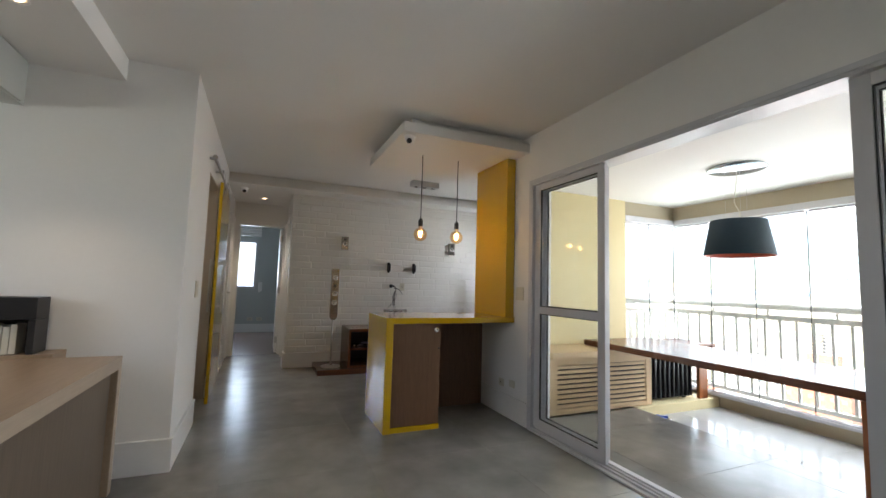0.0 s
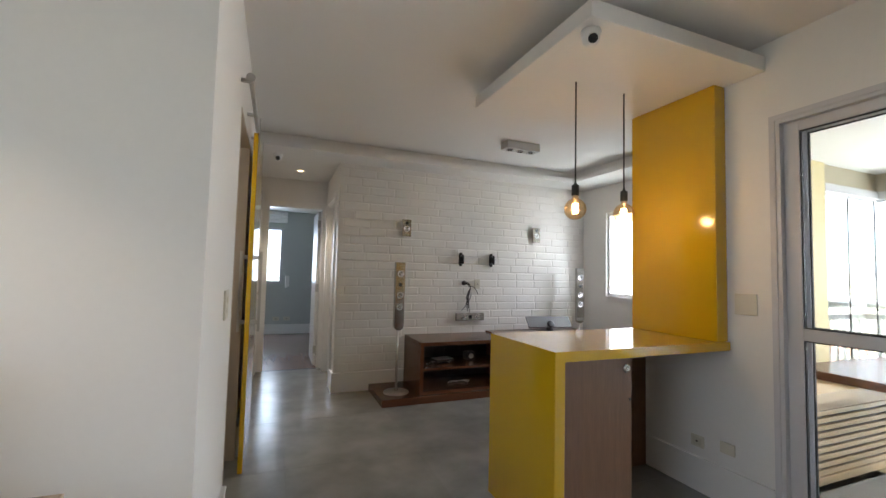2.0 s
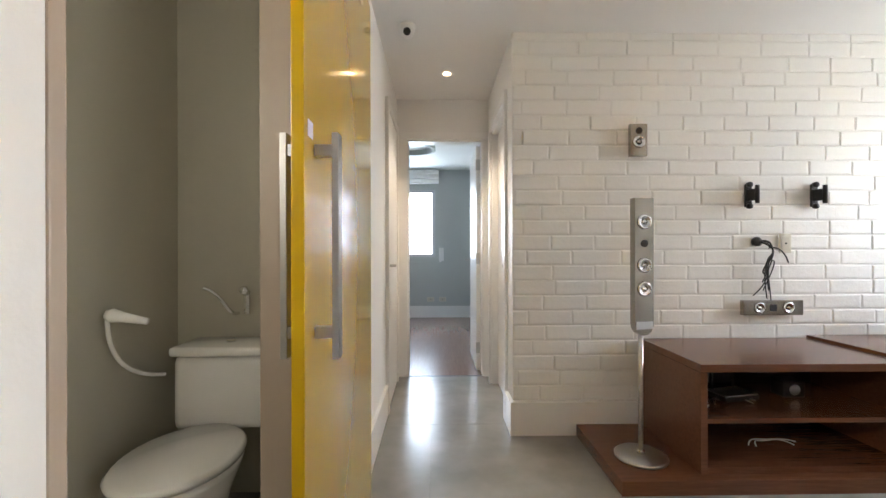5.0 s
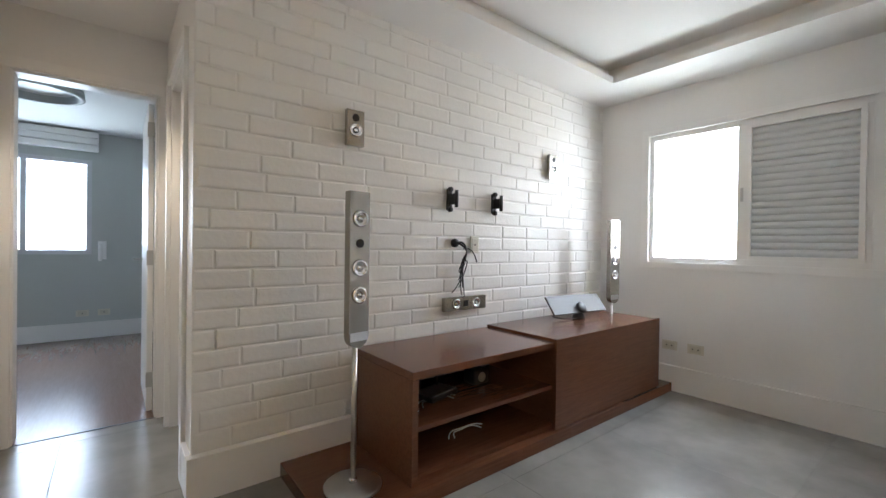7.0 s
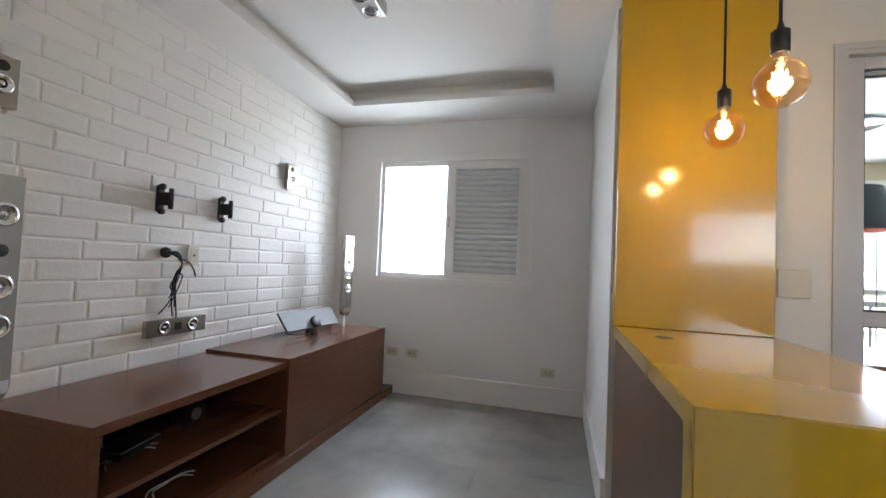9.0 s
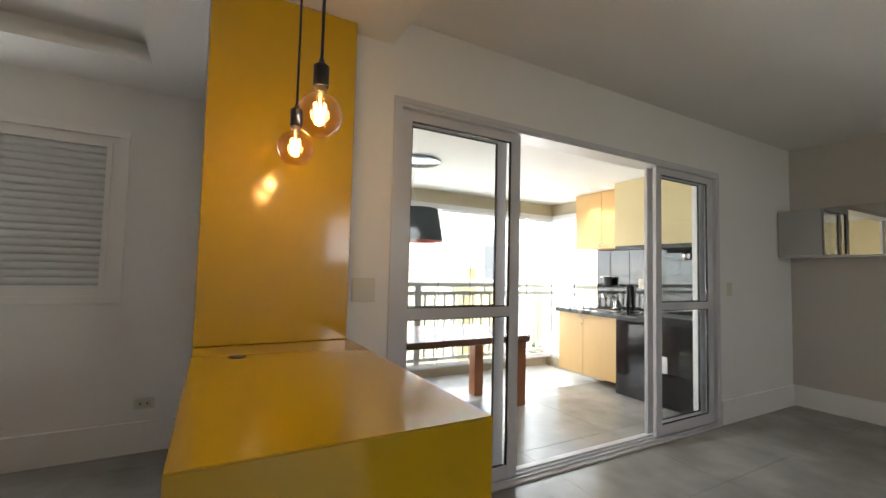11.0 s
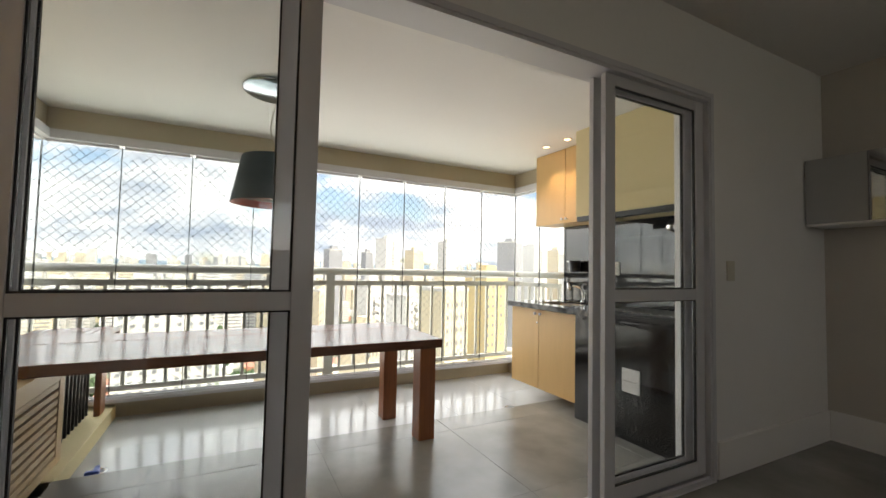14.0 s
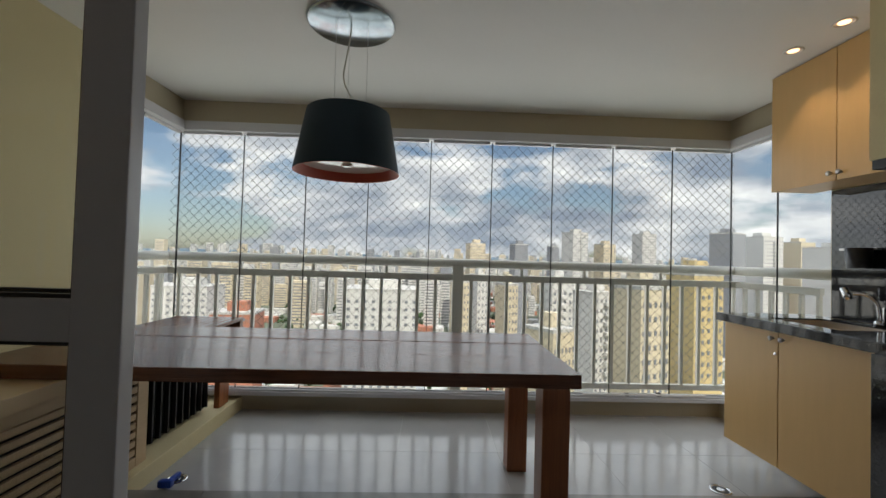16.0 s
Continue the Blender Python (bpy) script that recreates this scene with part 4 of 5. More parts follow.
# ---- balcony glazing ----
XG = 5.313


def glass_panel(label, y0, y1, x0, x1):
    p = thing("glass_panel", label, "glazing panel", group="balcony glazing panels")
    if x0 == x1:
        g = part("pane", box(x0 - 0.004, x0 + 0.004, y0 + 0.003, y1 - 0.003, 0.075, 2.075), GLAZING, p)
        part("edge", box(x0 - 0.005, x0 + 0.005, y1 - 0.003, y1 + 0.003, 0.075, 2.075), RUBBER, p, "dark sealing edge")
        part("clip", box(x0 - 0.012, x0 + 0.012, y0 + 0.02, y1 - 0.02, 2.062, 2.082), ALU, p)
    else:
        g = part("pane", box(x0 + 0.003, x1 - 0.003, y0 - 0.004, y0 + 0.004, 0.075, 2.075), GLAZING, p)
        part("edge", box(x1 - 0.003, x1 + 0.003, y0 - 0.005, y0 + 0.005, 0.075, 2.075), RUBBER, p, "dark sealing edge")
        part("clip", box(x0 + 0.02, x1 - 0.02, y0 - 0.012, y0 + 0.012, 2.062, 2.082), ALU, p)
    g.visible_shadow = False


Y0, Y1 = -0.165, 4.29
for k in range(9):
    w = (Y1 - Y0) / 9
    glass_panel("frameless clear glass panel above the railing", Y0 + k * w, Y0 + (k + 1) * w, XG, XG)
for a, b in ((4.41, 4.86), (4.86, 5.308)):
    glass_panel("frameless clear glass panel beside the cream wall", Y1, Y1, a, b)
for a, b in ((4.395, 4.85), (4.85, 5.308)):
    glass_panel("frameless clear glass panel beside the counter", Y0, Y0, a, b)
bm = box(5.25, 5.38, Y0 - 0.06, Y1 + 0.06, 2.08, 2.15, 0.003)
add_box(bm, 4.40, 5.25, Y1 - 0.06, Y1 + 0.06, 2.08, 2.15, 0.003)
add_box(bm, 4.39, 5.25, Y0 - 0.06, Y0 + 0.06, 2.08, 2.15, 0.003)
structure("glazing_track_top", bm, ALU, "white aluminium top track of the glazing", "track")
bm = box(5.26, 5.365, Y0 - 0.05, Y1 + 0.05, 0.03, 0.06, 0.003)
add_box(bm, 5.275, 5.29, Y0, Y1, 0.06, 0.075)
add_box(bm, 5.335, 5.35, Y0, Y1, 0.06, 0.075)
add_box(bm, 4.40, 5.26, Y1 - 0.045, Y1 + 0.045, 0.03, 0.07, 0.003)
add_box(bm, 4.39, 5.26, Y0 - 0.045, Y0 + 0.045, 0.03, 0.07, 0.003)
structure("glazing_track_bottom", bm, ALU, "white aluminium bottom track of the glazing", "track")
bm = box(4.40, 5.335, 4.24, 4.43, -0.35, 0.03)
add_box(bm, 4.39, 5.335, -0.30, -0.10, -0.35, 0.03)
structure("balcony_curb_sides", bm, TAN, "low rendered curb under the side glazing", "curb")

rail = thing("balcony_railing", "cream painted steel railing with round top rail", "railing", (5.43, 0, 0))
part("top_rail", lathe([(0.036, -0.33), (0.036, 4.46)], pose(0, 0, 1.094, -90), 20), RAIL_PAINT, rail, "", True)
part("middle_rail", box(-0.02, 0.02, -0.32, 4.44, 0.95, 1.003, 0.004), RAIL_PAINT, rail)
part("bottom_rail", box(-0.02, 0.02, -0.32, 4.44, 0.085, 0.13, 0.004), RAIL_PAINT, rail)
part("side_rail", lathe([(0.036, -1.0), (0.036, 0.0)], pose(0, 4.43, 1.094, 0, 90), 16), RAIL_PAINT, rail, "", True)
part("side_rail", lathe([(0.036, -1.0), (0.036, 0.0)], pose(0, -0.30, 1.094, 0, 90), 16), RAIL_PAINT, rail, "", True)
for yy in (-0.30, 4.43):
    part("side_middle_rail", box(-0.95 if yy > 1 else -0.78, -0.021, yy - 0.018, yy + 0.018, 0.952, 1.001, 0.003), RAIL_PAINT, rail)
post = part("post", box(-0.03, 0.03, -0.045, 0.045, 0.03, 1.07, 0.004), RAIL_PAINT, rail)
post.location = (0, 2.06, 0)
bal = part("baluster", box(-0.012, 0.012, -0.013, 0.013, 0.13, 0.95), RAIL_PAINT, rail)
bal.location = (0, -0.28, 0)
for k in range(1, 33):
    yy = -0.28 + 0.1485 * k
    if abs(yy - 2.06) < 0.05:
        continue
    o = new("baluster", bal.data)
    o.parent, o.location = rail, (0, yy, 0)
for k in range(6):
    for yy in (-0.30, 4.43):
        o = new("baluster", bal.data)
        o.parent, o.location = rail, (-0.13 * (k + 1) + 0.02, yy, 0)
stub = part("rail_stub", box(-0.012, 0.012, -0.012, 0.012, 1.003, 1.06), RAIL_PAINT, rail)
stub.location = (0, 0.35, 0)
for yy in (1.0, 1.53, 2.65, 3.25, 3.84):
    o = new("rail_stub", stub.data)
    o.parent, o.location = rail, (0, yy, 0)

# safety net outside the railing
g = bmesh.new()
xn, pitchn, za, zb, ya, yb = 5.48, 0.078, 0.08, 2.15, -0.32, 4.46
r = 0.0015


def strand(p, q):
    p, q = Vector(p), Vector(q)
    d = (q - p).normalized()
    s = d.cross(Vector((1, 0, 0))) * r
    u = Vector((r, 0, 0))
    a = [g.verts.new(p + o) for o in (s + u, s - u, -s - u, -s + u)]
    b = [g.verts.new(q + o) for o in (s + u, s - u, -s - u, -s + u)]
    for k in range(4):
        g.faces.new((a[k], a[(k + 1) % 4], b[(k + 1) % 4], b[k]))


hgt = zb - za
k = ya - hgt
while k < yb:
    for up in (1, -1):
        y_a, y_b, z_a, z_b = k, k + hgt, (za if up > 0 else zb), (zb if up > 0 else za)
        if y_a < ya:
            z_a += up * (ya - y_a)
            y_a = ya
        if y_b > yb:
            z_b -= up * (y_b - yb)
            y_b = yb
        if y_b - y_a > 0.02:
            strand((xn, y_a, z_a), (xn, y_b, z_b))
    k += pitchn
NET = material("net_cord", (0.2, 0.2, 0.19), 0.8)
tagged(part("safety_net", g, NET), "fine knotted diamond safety net outside the railing", "net", kind="stuff")

# cord and small hardware on the bottom track
cd = thing("drain_hose", "thin white hose with black clips on the lower track", "hose", (5.28, 0.3, 0.075))
tube([(0, 0.75, 0.008), (-0.01, 0.4, 0.01), (-0.02, 0.2, 0.02), (-0.01, 0.05, 0.008), (0, -0.25, 0.008)], 0.008, "hose", TRIM, cd)
part("clip", box(-0.014, 0.014, 0.38, 0.41, 0.0, 0.022, 0.003), BLACK, cd)
part("clip", box(-0.014, 0.014, 0.12, 0.15, 0.0, 0.03, 0.003), BLACK, cd)

# ---- dining table ----
table = thing("dining_table", "long rustic reddish wooden table on square legs", "table")
tw = (4.63 - 3.682) / 3
for k in range(3):
    part("plank", box(3.682 + k * tw + 0.002, 3.682 + (k + 1) * tw - 0.002, 1.656 + 0.004 * (k % 2), 4.16, 0.606, 0.665 - 0.0012 * (k % 2), 0.005), TABLE_WOOD, table)
for lx in (3.69, 4.41):
    part("leg", box(lx, lx + 0.12, 1.70, 1.815, BF, 0.605, 0.006), LEG_WOOD, table)

# ---- ledge and air conditioner cover ----
structure("balcony_ledge", box(2.76, 5.335, 3.745, 4.235, BF - 0.1, 0.0, 0.006), CREAM, "low cream rendered ledge along the side wall", "ledge")
cov = thing("air_conditioner_cover", "pale slatted wooden cover over the outdoor unit on the ledge", "slatted cover", (0, 0, 0.0))
part("side_frame", box(2.95, 3.03, 3.80, 3.825, 0, 0.54, 0.003), PINE, cov)
part("side_frame", box(4.22, 4.30, 3.80, 3.825, 0, 0.54, 0.003), PINE, cov)
part("top_frame", box(3.031, 4.219, 3.80, 3.825, 0.47, 0.54, 0.003), PINE, cov)
part("bottom_frame", box(3.031, 4.219, 3.80, 3.825, 0.0, 0.05, 0.003), PINE, cov)
ls = part("slat", box(0, 1.188, -0.009, 0.009, -0.0155, 0.0155, 0.003), PINE, cov)
ls.location = (3.031, 3.814, 0.074)
for k in range(1, 9):
    o = new("slat", ls.data)
    o.parent, o.location = cov, (3.031, 3.814, 0.074 + 0.0468 * k)
part("end_panel", box(2.93, 2.949, 3.80, 4.23, 0.0, 0.54, 0.003), PINE, cov)
# Black sheet behind the slats stands in for the shade inside the cover.
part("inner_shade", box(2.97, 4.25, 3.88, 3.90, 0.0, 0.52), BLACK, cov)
part("brown_post", box(5.06, 5.20, 3.79, 3.83, 0.0, 0.54, 0.004), LEG_WOOD, cov, "reddish wooden post")
part("top_board", box(2.93, 4.635, 3.745, 4.232, 0.541, 0.603, 0.003), PINE, cov)
part("lid", box(4.64, 4.68, 3.73, 4.232, 0.541, 0.632, 0.003), TABLE_WOOD, cov, "slatted dark wooden lid")
part("lid_edge", box(5.21, 5.26, 3.73, 4.232, 0.541, 0.632, 0.003), TABLE_WOOD, cov)
sl = part("lid_slat", box(4.681, 5.209, 0, 0.042, 0.608, 0.632, 0.003), TABLE_WOOD, cov)
sl.location = (0, 3.73, 0)
for k in range(1, 9):
    o = new("lid_slat", sl.data)
    o.parent, o.location = cov, (0, 3.73 + 0.0575 * k, 0)
ou = thing("outdoor_unit", "dark outdoor air conditioner with vertical fins", "outdoor unit", (4.33, 3.85, 0.0))
part("case", box(0.0, 0.70, 0.02, 0.36, 0.02, 0.50, 0.01), GRANITE, ou)
fin = part("fin", box(-0.007, 0.007, 0.0, 0.02, 0.03, 0.49), BLACK, ou)
fin.location = (0.02, 0, 0)
for k in range(1, 10):
    o = new("fin", fin.data)
    o.parent, o.location = ou, (0.02 + 0.073 * k, 0, 0)
for k in (0.05, 0.60):
    part("foot", box(k, k + 0.04, 0.05, 0.33, 0, 0.019), BLACK, ou)


def floor_drain(x, y, blue):
    d = thing("floor_drain", "round steel floor drain" + (" with a blue tap key on it" if blue else " in the pale balcony floor"), "drain", (x, y, BF))
    part("rim", lathe([(0.055, 0.0), (0.055, 0.003), (0.042, 0.004), (0.042, 0.001)], None, 30), CHROME, d, "", True)
    part("grate", lathe([(0.040, 0.001), (0.038, 0.003), (0.026, 0.003), (0.024, 0.001)], None, 30), BLACK, d)
    part("centre", lathe([(0.020, 0.002), (0.018, 0.004)], None, 20), CHROME, d)
    if blue:
        BLUE = material("blue_plastic", (0.01, 0.05, 0.32), 0.3)
        part("tap_key", box(-0.09, 0.03, -0.012, 0.012, 0.006, 0.03, 0.006), BLUE, d, "blue plastic key")
        part("key_grip", box(-0.105, -0.07, -0.035, 0.035, 0.008, 0.045, 0.008), BLUE, d, "blue plastic grip")
    return d


floor_drain(4.246, 0.662, False)
floor_drain(4.29, 3.63, True)

# ---- balcony pendant ----
pl = thing("drum_pendant", "dark navy drum pendant with red lining under a chrome disc", "pendant light", (4.095, 2.73, 0.0))
part("canopy", lathe([(0.215, BC), (0.222, BC - 0.012), (0.212, BC - 0.02), (0.02, BC - 0.022)], None, 56), DISC, pl, "polished chrome disc", True)
g = lathe([(0.262, 1.550), (0.263, 1.552), (0.207, 1.852), (0.205, 1.854), (0.10, 1.854)], None, 56, False)
part("shade", g, NAVY, pl, "", True)
g = lathe([(0.2625, 1.548), (0.252, 1.550), (0.203, 1.848)], None, 56, False)
part("lining", g, RED, pl, "red inner rim", True)
part("diffuser", lathe([(0.229, 1.598), (0.226, 1.594), (0.03, 1.592)], None, 48), CHINA, pl, "white diffuser disc")
part("finial", lathe([(0.03, 1.592), (0.028, 1.584), (0.012, 1.580)], None, 20), CHROME, pl, "", True)
for a in (0.3, 2.4, 4.5):
    tube([(0.09 * math.cos(a), 0.09 * math.sin(a), 1.854), (0.09 * math.cos(a), 0.09 * math.sin(a), BC - 0.02)], 0.0011, "wire", STEEL, pl)
tube([(0, 0, 1.854), (0.02, -0.03, 1.91), (0.0, 0.03, 1.99), (0.03, 0.045, 2.08), (0.03, 0.02, 2.18), (0.0, 0.0, 2.30)], 0.0035, "flex", PLATE, pl)
part("shade_top", lathe([(0.18, 1.850), (0.17, 1.851), (0.03, 1.853)], None, 40), BLACK, pl)

# ---- balcony kitchen ----
lowcab = thing("balcony_base_cabinet", "birch coloured wall-hung base cabinet with two doors", "cabinet")
part("body", box(3.61, 4.535, -0.09, 0.415, 0.075, 0.797), BIRCH, lowcab)
for a, b, hx in ((3.61, 4.135, 4.105), (4.141, 4.535, 4.17)):
    d = part("door", box(a, b, 0.416, 0.436, 0.075, 0.795, 0.002), BIRCH, lowcab)
    part("knob", lathe([(0.006, 0), (0.006, 0.012), (0.012, 0.014), (0.013, 0.022), (0.006, 0.025)], pose(hx, 0.436, 0.752, -90), 16), STEEL, d, "brass knob", True)
part("lock", lathe([(0.009, 0), (0.009, 0.005), (0.004, 0.006)], pose(4.155, 0.436, 0.67, -90), 16), CHROME, lowcab, "round lock")
upcab = thing("balcony_wall_cabinet", "birch coloured wall cabinet with two doors", "cabinet")
part("body", box(3.71, 4.515, -0.098, 0.145, 1.604, 2.318), BIRCH, upcab)
for a, b, hx in ((3.71, 4.095, 4.07), (4.10, 4.515, 4.125)):
    d = part("door", box(a, b, 0.146, 0.165, 1.602, 2.318, 0.002), BIRCH, upcab)
    part("knob", lathe([(0.006, 0), (0.006, 0.012), (0.012, 0.014), (0.013, 0.022), (0.006, 0.025)], pose(hx, 0.165, 1.642, -90), 16), STEEL, d, "brass knob", True)
hood = thing("barbecue_hood", "cream rendered hood over the black barbecue", "hood")
part("front", box(2.765, 3.70, 0.38, 0.42, 1.60, 2.322), CREAM, hood)
part("side", box(3.66, 3.70, -0.098, 0.379, 1.60, 2.322), CREAM, hood)
part("flue", box(2.765, 3.659, -0.098, 0.379, 1.64, 1.68), BLACK, hood, "black flue underside")
part("black_edge", box(2.765, 3.69, 0.36, 0.418, 1.56, 1.599), BLACK, hood, "black lower edge")
part("lamp", lathe([(0.05, 0), (0.055, 0.05), (0.03, 0.08)], pose(3.05, 0.05, 1.50, 0, 90), 22), CHROME, hood, "chrome work lamp", True)
bbq = thing("barbecue_block", "polished black granite barbecue block", "barbecue")
part("front", box(2.765, 3.60, -0.098, 0.52, BF, 0.798, 0.003), GRANITE, bbq)
part("ash_drawer", box(3.01, 3.15, 0.521, 0.53, 0.33, 0.49, 0.002), TRIM, bbq, "white ash drawer plate")
part("drawer_pull", box(3.03, 3.13, 0.531, 0.54, 0.405, 0.415, 0.002), STEEL, bbq)
part("grill", box(2.85, 3.45, -0.02, 0.40, 0.843, 0.857, 0.002), BLACK, bbq, "black grill cover")
for k in range(8):
    part("bar", box(2.87 + 0.075 * k, 2.882 + 0.075 * k, -0.01, 0.39, 0.858, 0.867), STEEL, bbq)
ctop = thing("balcony_countertop", "polished black granite countertop with an inset sink", "countertop")
for b in ((2.765, 3.90, -0.098, 0.475), (4.33, 4.545, -0.098, 0.475), (3.901, 4.329, 0.34, 0.475), (3.901, 4.329, -0.098, 0.01)):
    part("slab", box(*b, 0.80, 0.842), GRANITE, ctop)
part("sink", box(3.902, 4.328, 0.011, 0.339, 0.70, 0.71), STEEL, ctop, "steel sink bowl")
for b in ((3.902, 3.908, 0.011, 0.339), (4.322, 4.328, 0.011, 0.339), (3.909, 4.321, 0.011, 0.017), (3.909, 4.321, 0.333, 0.339)):
    part("sink_wall", box(*b, 0.711, 0.834), STEEL, ctop)
part("front_edge", box(2.765, 4.546, 0.476, 0.490, 0.795, 0.843, 0.003), GRANITE, ctop)
fa = thing("faucet", "chrome swan-neck faucet behind the sink", "faucet", (4.07, -0.045, 0.842))
part("base", lathe([(0.026, 0), (0.024, 0.02), (0.014, 0.03)], None, 20), CHROME, fa, "", True)
tube([(0, 0, 0.0), (0, 0, 0.10), (0.02, 0.01, 0.15), (0.06, 0.03, 0.165), (0.09, 0.05, 0.16)], 0.010, "spout", CHROME, fa)
part("head", lathe([(0.016, 0), (0.02, 0.02), (0.018, 0.07)], pose(0.105, 0.055, 0.125, -10, 18), 18), CHROME, fa, "", True)
part("lever", box(-0.03, -0.02, -0.01, 0.01, 0.02, 0.10, 0.004), CHROME, fa)
pi = thing("black_standpipe", "black upright pipe on the granite counter", "pipe", (3.88, -0.05, 0.842))
part("pipe", lathe([(0.016, 0), (0.016, 0.31)], None, 18), BLACK, pi, "", True)
part("collar", lathe([(0.023, 0.06), (0.023, 0.09)], None, 18), BLACK, pi)
pb = thing("wall_cup", "black cup on a small wall holder", "cup", (4.16, -0.086, 1.14))
part("cup", lathe([(0.050, 0), (0.058, 0.11), (0.052, 0.11), (0.046, 0.01)], pose(0, 0.06, 0), 26, False), BLACK, pb, "", True)
part("bottom", lathe([(0.049, 0.001), (0.049, 0.006)], pose(0, 0.06, 0), 26), BLACK, pb)
part("holder", box(-0.06, 0.15, -0.004, 0.02, 0.10, 0.112, 0.003), STEEL, pb)
spl = thing("backsplash", "glossy black glass backsplash behind the balcony counter", "backsplash")
for k in range(4):
    part("panel", box(2.766 + 0.403 * k, 3.167 + 0.403 * k, -0.0985, -0.088, 0.844, 1.598), BLACK_GLASS, spl)

plate((3.719, -0.088, 1.180), 180, "white wall outlet on the black backsplash", 0.075, 0.118, keys=(), holes=((0, 0),), name="wall_outlet", category="outlet")

# ---- city ----
GROUND = material("city_ground", (0.16, 0.17, 0.13), 0.9, grain=0.2, grain_scale=0.08, stain=0.4, stain_scale=0.012, other=(0.05, 0.075, 0.035))
PLASTER = [material("tower_white", (0.58, 0.57, 0.54), 0.8, grain=0.04, grain_scale=1.5, stain=0.08, stain_scale=0.1),
           material("tower_beige", (0.58, 0.50, 0.36), 0.8, grain=0.04, grain_scale=1.5, stain=0.08, stain_scale=0.1),
           material("tower_yellow", (0.58, 0.45, 0.22), 0.8, grain=0.04, grain_scale=1.5, stain=0.08, stain_scale=0.1),
           material("tower_grey", (0.26, 0.27, 0.29), 0.8, grain=0.04, grain_scale=1.5, stain=0.08, stain_scale=0.1),
           material("tower_red", (0.40, 0.17, 0.11), 0.8, grain=0.04, grain_scale=1.5, stain=0.08, stain_scale=0.1)]
PANE = material("tower_window", (0.17, 0.18, 0.20), 0.3)
CONCRETE = material("tower_concrete", (0.50, 0.49, 0.46), 0.85, grain=0.05, grain_scale=1.0, stain=0.15, stain_scale=0.1)
LEAVES = material("city_foliage", (0.045, 0.085, 0.028), 0.8, grain=0.3, grain_scale=0.3, stain=0.3, stain_scale=0.03, other=(0.02, 0.04, 0.015))
GZ = -75.0
structure("ground", box(-4500, 4500, -4500, 4500, GZ - 2, GZ), GROUND, "wide city ground with streets and greenery", "ground")
EYE_X, EYE_Y = 2.0, 2.3
rng = random.Random(7)


def tower(px0, px1, top, dist, mat, label, storey=3.0, bays=5, single=False, depth=None, balconies=False):
    """A block of flats seen between two bearings, its front to the balcony."""
    y1, y0 = EYE_Y - (px0 - 800) / 733 * dist, EYE_Y - (px1 - 800) / 733 * dist
    zt = 1.1 + (457 + (px0 - 800) * 0.03 - top) / 733 * dist
    turn = 14 + 18 * rng.random() if px0 > 830 else 8 * rng.random()
    w = (y1 - y0) * (0.74 if px0 > 830 else 0.93)
    depth = depth or max(9, w * 0.85)
    x = EYE_X + dist
    t = thing("apartment_tower", label, "building", (x, y0, GZ), turn=turn)
    h = zt - GZ
    bm = box(0.0, depth, 0, w, 0, h)
    part("wall", bm, PLASTER[mat], t)
    roof = part("roof", box(-0.15, depth + 0.15, -0.15, w + 0.15, h, h + 0.8), CONCRETE, t)
    part("water_tank", box(depth * 0.3, depth * 0.7, w * 0.25, w * 0.7, h + 0.81, h + 4.2), PLASTER[mat], roof)
    n = int(h / storey)
    low = max(0, n - int(min(h, 0.42 * dist + max(0, zt)) / storey) - 1)
    bay = w / bays
    if single:
        base = part("window", box(-0.12, 0.25, 0.3 * bay, 0.7 * bay, 1.0, 2.1), PANE, t, "dark window")
        base.location = (0, 0, (n - 1) * storey)
        sill = part("sill", box(-0.3, -0.01, 0.26 * bay, 0.74 * bay, 0.85, 0.97), CONCRETE, base)
        for k in range(low, n):
            for j in range(bays):
                if (k, j) == (n - 1, 0):
                    continue
                o = new("window", base.data)
                o.parent, o.location = t, (0, j * bay, k * storey)
    else:
        g = bmesh.new()
        verts, faces = [], []
        for k in range(low, n):
            for j in range(bays):
                a, b, c, d = j * bay + 0.28 * bay, j * bay + 0.72 * bay, k * storey + 1.0, k * storey + 2.1
                i = len(verts)
                verts += [(-0.05, a, c), (-0.05, b, c), (-0.05, b, d), (-0.05, a, d), (0.1, a, c), (0.1, b, c), (0.1, b, d), (0.1, a, d)]
                faces += [(i, i + 3, i + 2, i + 1), (i, i + 1, i + 5, i + 4), (i + 2, i + 3, i + 7, i + 6), (i + 1, i + 2, i + 6, i + 5), (i + 3, i, i + 4, i + 7)]
        g.free()
        me = bpy.data.meshes.new("window_rows")
        me.from_pydata(verts, [], faces)
        me.materials.append(PANE)
        o = new("window_rows", me)
        o.parent = t
        tagged(o, kind="stuff")
    if balconies:
        bb = part("balcony", box(-1.3, -0.02, 0.05 * bay, 1.2 * bay, 0.0, 1.05), PLASTER[0], t, "white balcony")
        bb.location = (0, w * 0.38, (n - 1) * storey)
        for k in range(low, n - 1):
            o = new("balcony", bb.data)
            o.parent, o.location = t, (0, w * 0.38, k * storey)
    return t


